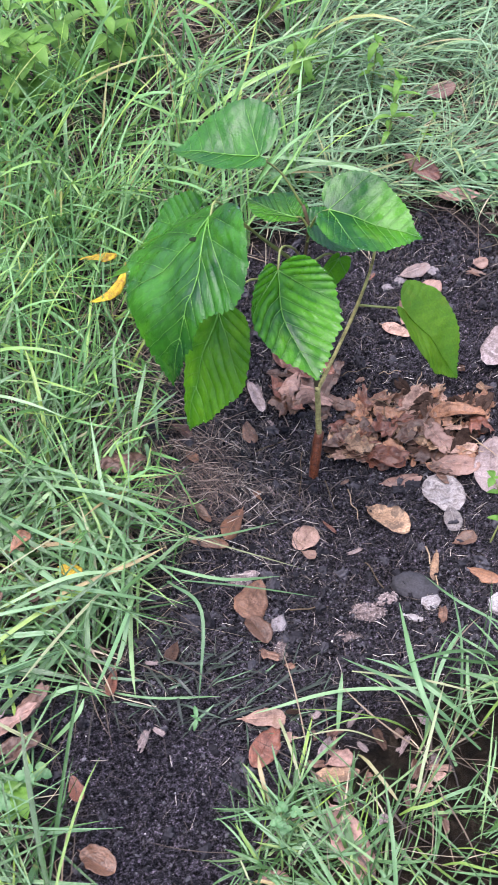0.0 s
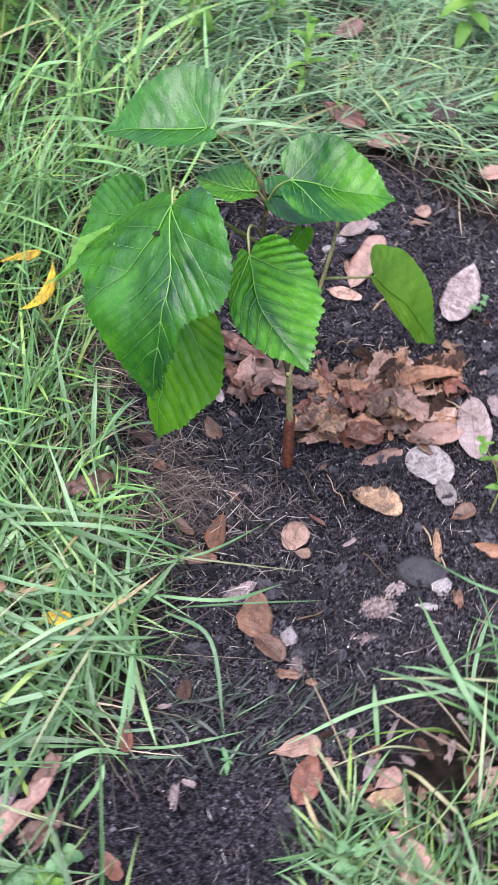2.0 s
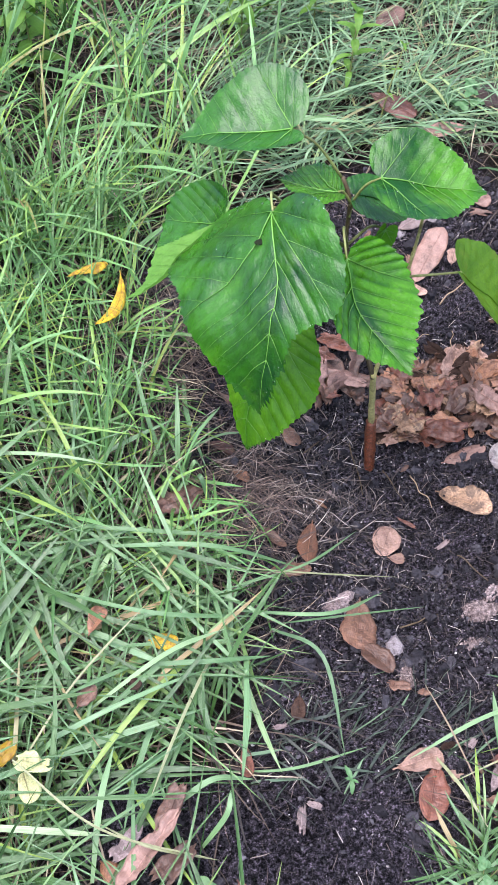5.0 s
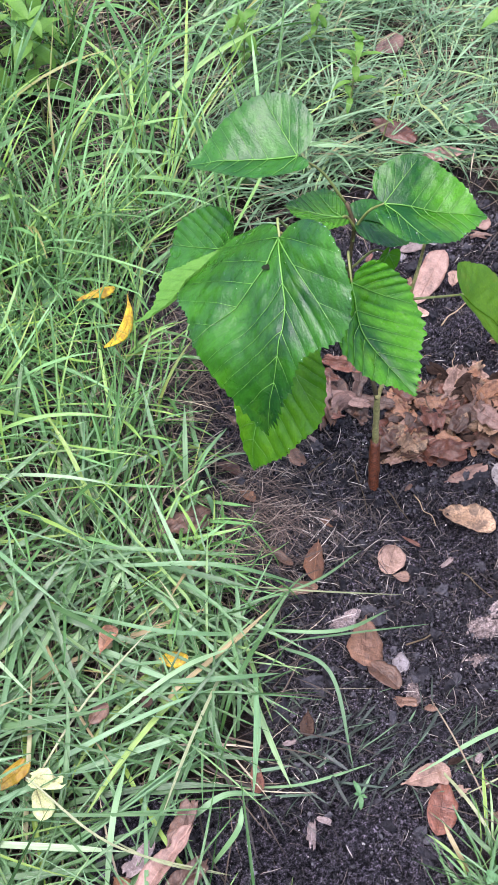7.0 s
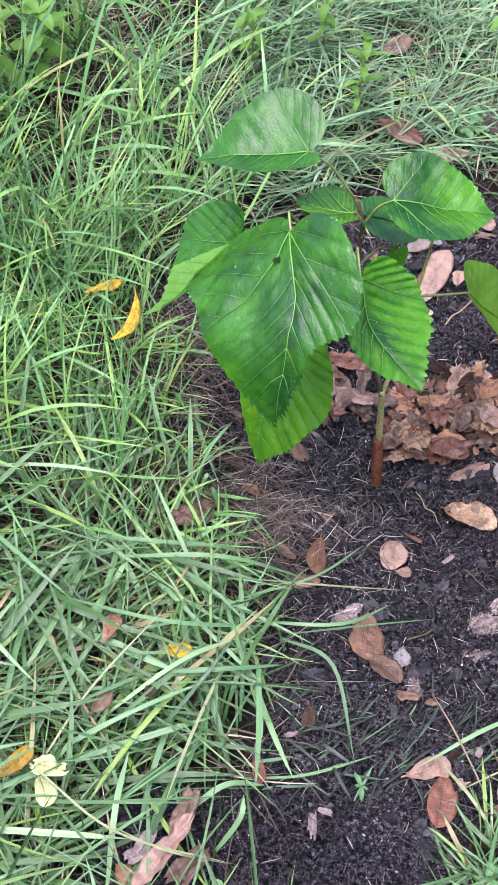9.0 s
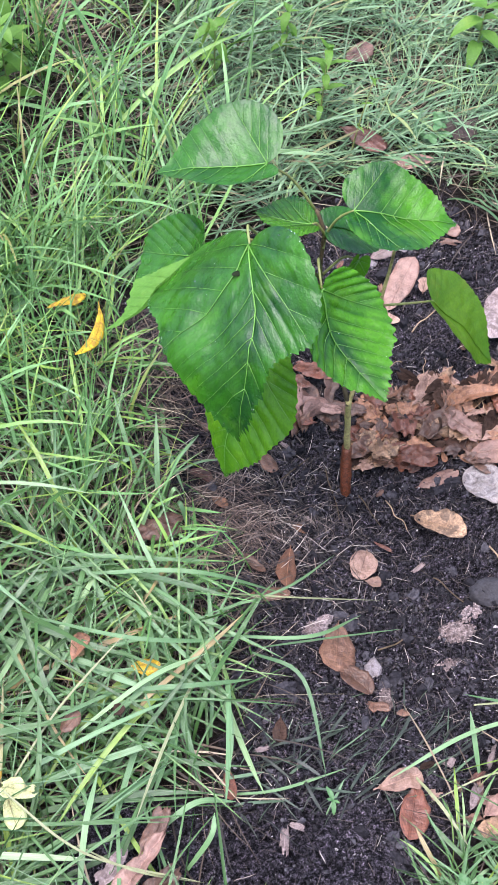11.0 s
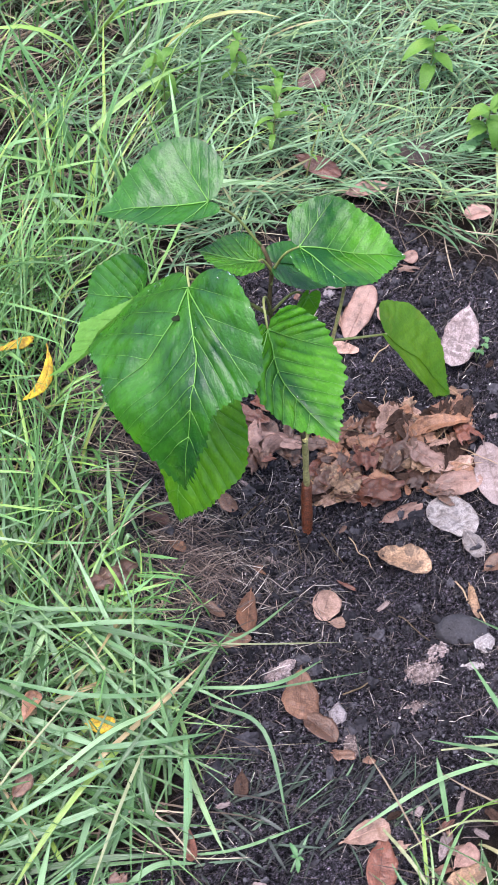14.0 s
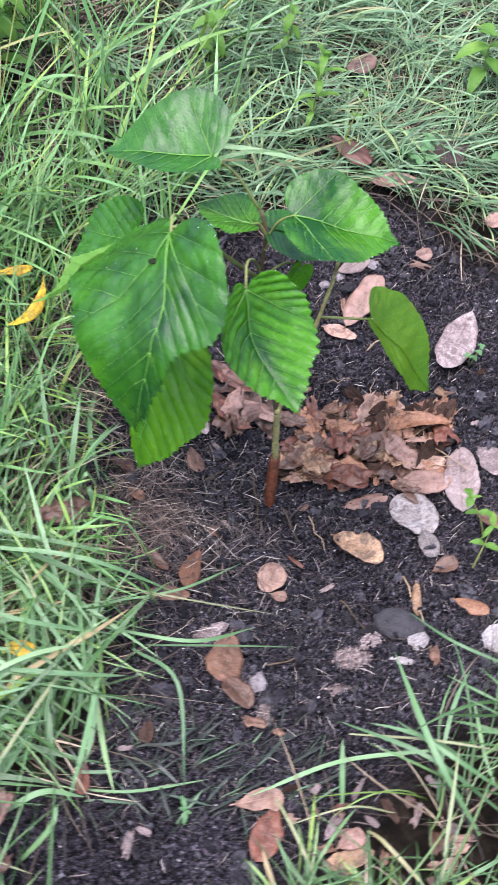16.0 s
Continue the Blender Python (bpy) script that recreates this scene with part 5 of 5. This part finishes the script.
def weed(x, y, height, pairs, size, mat, label, seed, lean=(0.0, 0.0), wide=0.42):
    rs = random.Random(seed)
    ob = tagged(new("weed"), label, "weed", "weeds in the grass")
    ob.location = (x, y, float(lie(x, y)))
    line = spline([(0, 0, -0.004), (lean[0] * 0.4, lean[1] * 0.4, height * 0.5), (lean[0], lean[1], height)], 12)
    v, f = tube(line, [0.0016 - 0.0009 * i / 11 for i in range(12)], 6)
    mesh_object("stem", v, f, PETIOLE, ob)
    turn = rs.uniform(0, 6.28)
    for i in range(pairs):
        p = line[min(11, 3 + int(8.5 * (i + 1) / pairs))]
        for k in range(2):
            weed_leaf(ob, p, turn + k * math.pi + rs.uniform(-0.4, 0.4), rs.uniform(0.1, 0.8), size * rs.uniform(0.7, 1.2), size * wide * rs.uniform(0.8, 1.2), mat, rs.uniform(0.4, 1.1))
        turn += 1.4 + rs.uniform(-0.3, 0.3)
    for k in range(2):
        weed_leaf(ob, line[-1], turn + k * 2.6, rs.uniform(0.6, 1.1), size * 0.6, size * 0.22, mat, 0.3)
    return ob


weed(0.119, 1.624, 0.12, 5, 0.036, WEED, "yellow-green broadleaf weed in the grass", 1)
weed(0.243, 1.652, 0.11, 4, 0.030, WEED, "yellow-green broadleaf weed in the grass", 2)
weed(0.258, 1.504, 0.14, 5, 0.036, WEED, "upright light green weed with narrow leaves", 3, (0.01, 0.02), 0.3)
weed(0.290, 1.440, 0.13, 3, 0.016, WEED, "spindly light green weed beyond the sapling", 4, (0.03, 0.02), 0.3)
weed(0.542, 1.581, 0.11, 4, 0.050, WEED, "light green broadleaf weed in fine grass", 5)
weed(0.559, 1.404, 0.09, 4, 0.046, WEED, "light green broadleaf weed in fine grass", 6)
weed(-0.312, 1.511, 0.17, 6, 0.056, WEED, "bright green broadleaf weed in tall grass", 7)
weed(-0.357, 1.587, 0.18, 5, 0.055, WEED, "bright green broadleaf weed in tall grass", 8)
weed(-0.203, 1.582, 0.18, 5, 0.052, WEED, "bright green broadleaf weed in tall grass", 9)
weed(-0.283, 1.590, 0.20, 5, 0.055, WEED, "bright green broadleaf weed in tall grass", 10)
weed(-0.353, 1.480, 0.19, 6, 0.052, WEED, "bright green broadleaf weed in tall grass", 14)
weed(-0.200, 1.663, 0.19, 6, 0.056, WEED, "bright green broadleaf weed in tall grass", 15)
weed(0.345, 0.753, 0.05, 2, 0.020, WEED, "small bright green sprig beside the bed", 11, (0.02, 0.03))
weed(0.372, 0.800, 0.04, 2, 0.022, WEED, "small bright green sprig beside the bed", 12, (-0.02, 0.03))
weed(-0.030, 0.482, 0.012, 1, 0.014, CLOVER, "tiny green seedling in bare soil", 13)


def clover(x, y, count, size, seed, mat=CLOVER, label="low clover-like weed with rounded pale green leaves"):
    """Stalked rounded leaflets from one root."""
    rs = random.Random(seed)
    ob = tagged(new("clover"), label, "weed", "low weeds")
    ob.location = (x, y, float(lie(x, y)))
    for i in range(count):
        a, reach, high = rs.uniform(0, 6.28), rs.uniform(0.3, 1.6) * size, rs.uniform(0.02, 0.05)
        top = Vector((math.cos(a) * reach, math.sin(a) * reach, high))
        v, f = tube(spline([(0, 0, 0), tuple(top * 0.6 + Vector((0, 0, 0.006))), tuple(top)], 6), [0.0006] * 6, 5)
        mesh_object("stalk", v, f, PETIOLE, ob)
        turn = rs.uniform(0, 6.28)
        for k in range(3):
            weed_leaf(ob, top, turn + k * 2.1, rs.uniform(0.0, 0.3), size * 0.62, size * 0.56, mat, 0.3)


clover(-0.278, 1.178, 6, 0.026, 1)
clover(-0.330, 1.160, 5, 0.024, 2)
clover(0.060, 0.360, 4, 0.013, 3)
clover(-0.205, 0.386, 5, 0.020, 5)
clover(0.420, 1.440, 5, 0.022, 6)
clover(0.130, 1.420, 6, 0.020, 7)
clover(0.060, 1.400, 6, 0.020, 8)
clover(0.415, 1.058, 4, 0.010, 9)
clover(0.540, 1.400, 5, 0.022, 10)

weed(-0.211, 0.375, 0.035, 2, 0.030, WEED, "low bright green weed in near grass", 21, (0.0, 0.01), 0.6)
weed(-0.290, 0.350, 0.040, 2, 0.028, WEED, "low bright green weed in near grass", 22, (0.01, 0.01), 0.6)
dry_leaf(-0.088, 0.456, 0.006, 70, 0.022, 0.010, "mottled", 0.3, lobed=0.8, group="torn bits of leaf on the bed")
dry_leaf(-0.072, 0.466, 0.006, -35, 0.013, 0.007, "mottled", 0.3, lobed=0.8, group="torn bits of leaf on the bed")


def daisy(x, y, height, seed):
    """A tiny white flower with a yellow eye on a thin stalk."""
    rs = random.Random(seed)
    ob = tagged(new("daisy"), "tiny white flower with a yellow eye in grass", "flower")
    ob.location = (x, y, float(lie(x, y)))
    v, f = tube(spline([(0, 0, 0), (0.004, 0.002, height * 0.6), (0, 0, height)], 8), [0.0007] * 8, 5)
    mesh_object("stalk", v, f, PETIOLE, ob)
    v, f = lump(0.0028, 0.6, seed, 5, 8, 0.2)
    mesh_object("eye", [q + Vector((0, 0, height + 0.001)) for q in v], f, DRY["yellow"][0], ob)
    for k in range(6):
        weed_leaf(ob, Vector((0, 0, height)), k * 1.047 + rs.uniform(-0.2, 0.2), 0.2, 0.0075, 0.005, PETAL, 0.3)


PETAL = make_plain("white_petal", (0.75, 0.75, 0.70), 0.6, 0.08)
daisy(-0.260, 0.364, 0.055, 4)

# litter on the bare patch beside the corner clump
rng = random.Random(5)
for i in range(26):
    x, y = rng.uniform(0.07, 0.24), rng.uniform(0.37, 0.50)
    dry_leaf(x, y, 0.005, rng.uniform(0, 360), rng.uniform(0.010, 0.028), rng.uniform(0.006, 0.014), rng.choice(["brown", "litter", "buff", "mottled", "dark", "pale"]), rng.uniform(0.2, 0.6), (0, 0), 0.8, "torn bits of leaf on the bed")
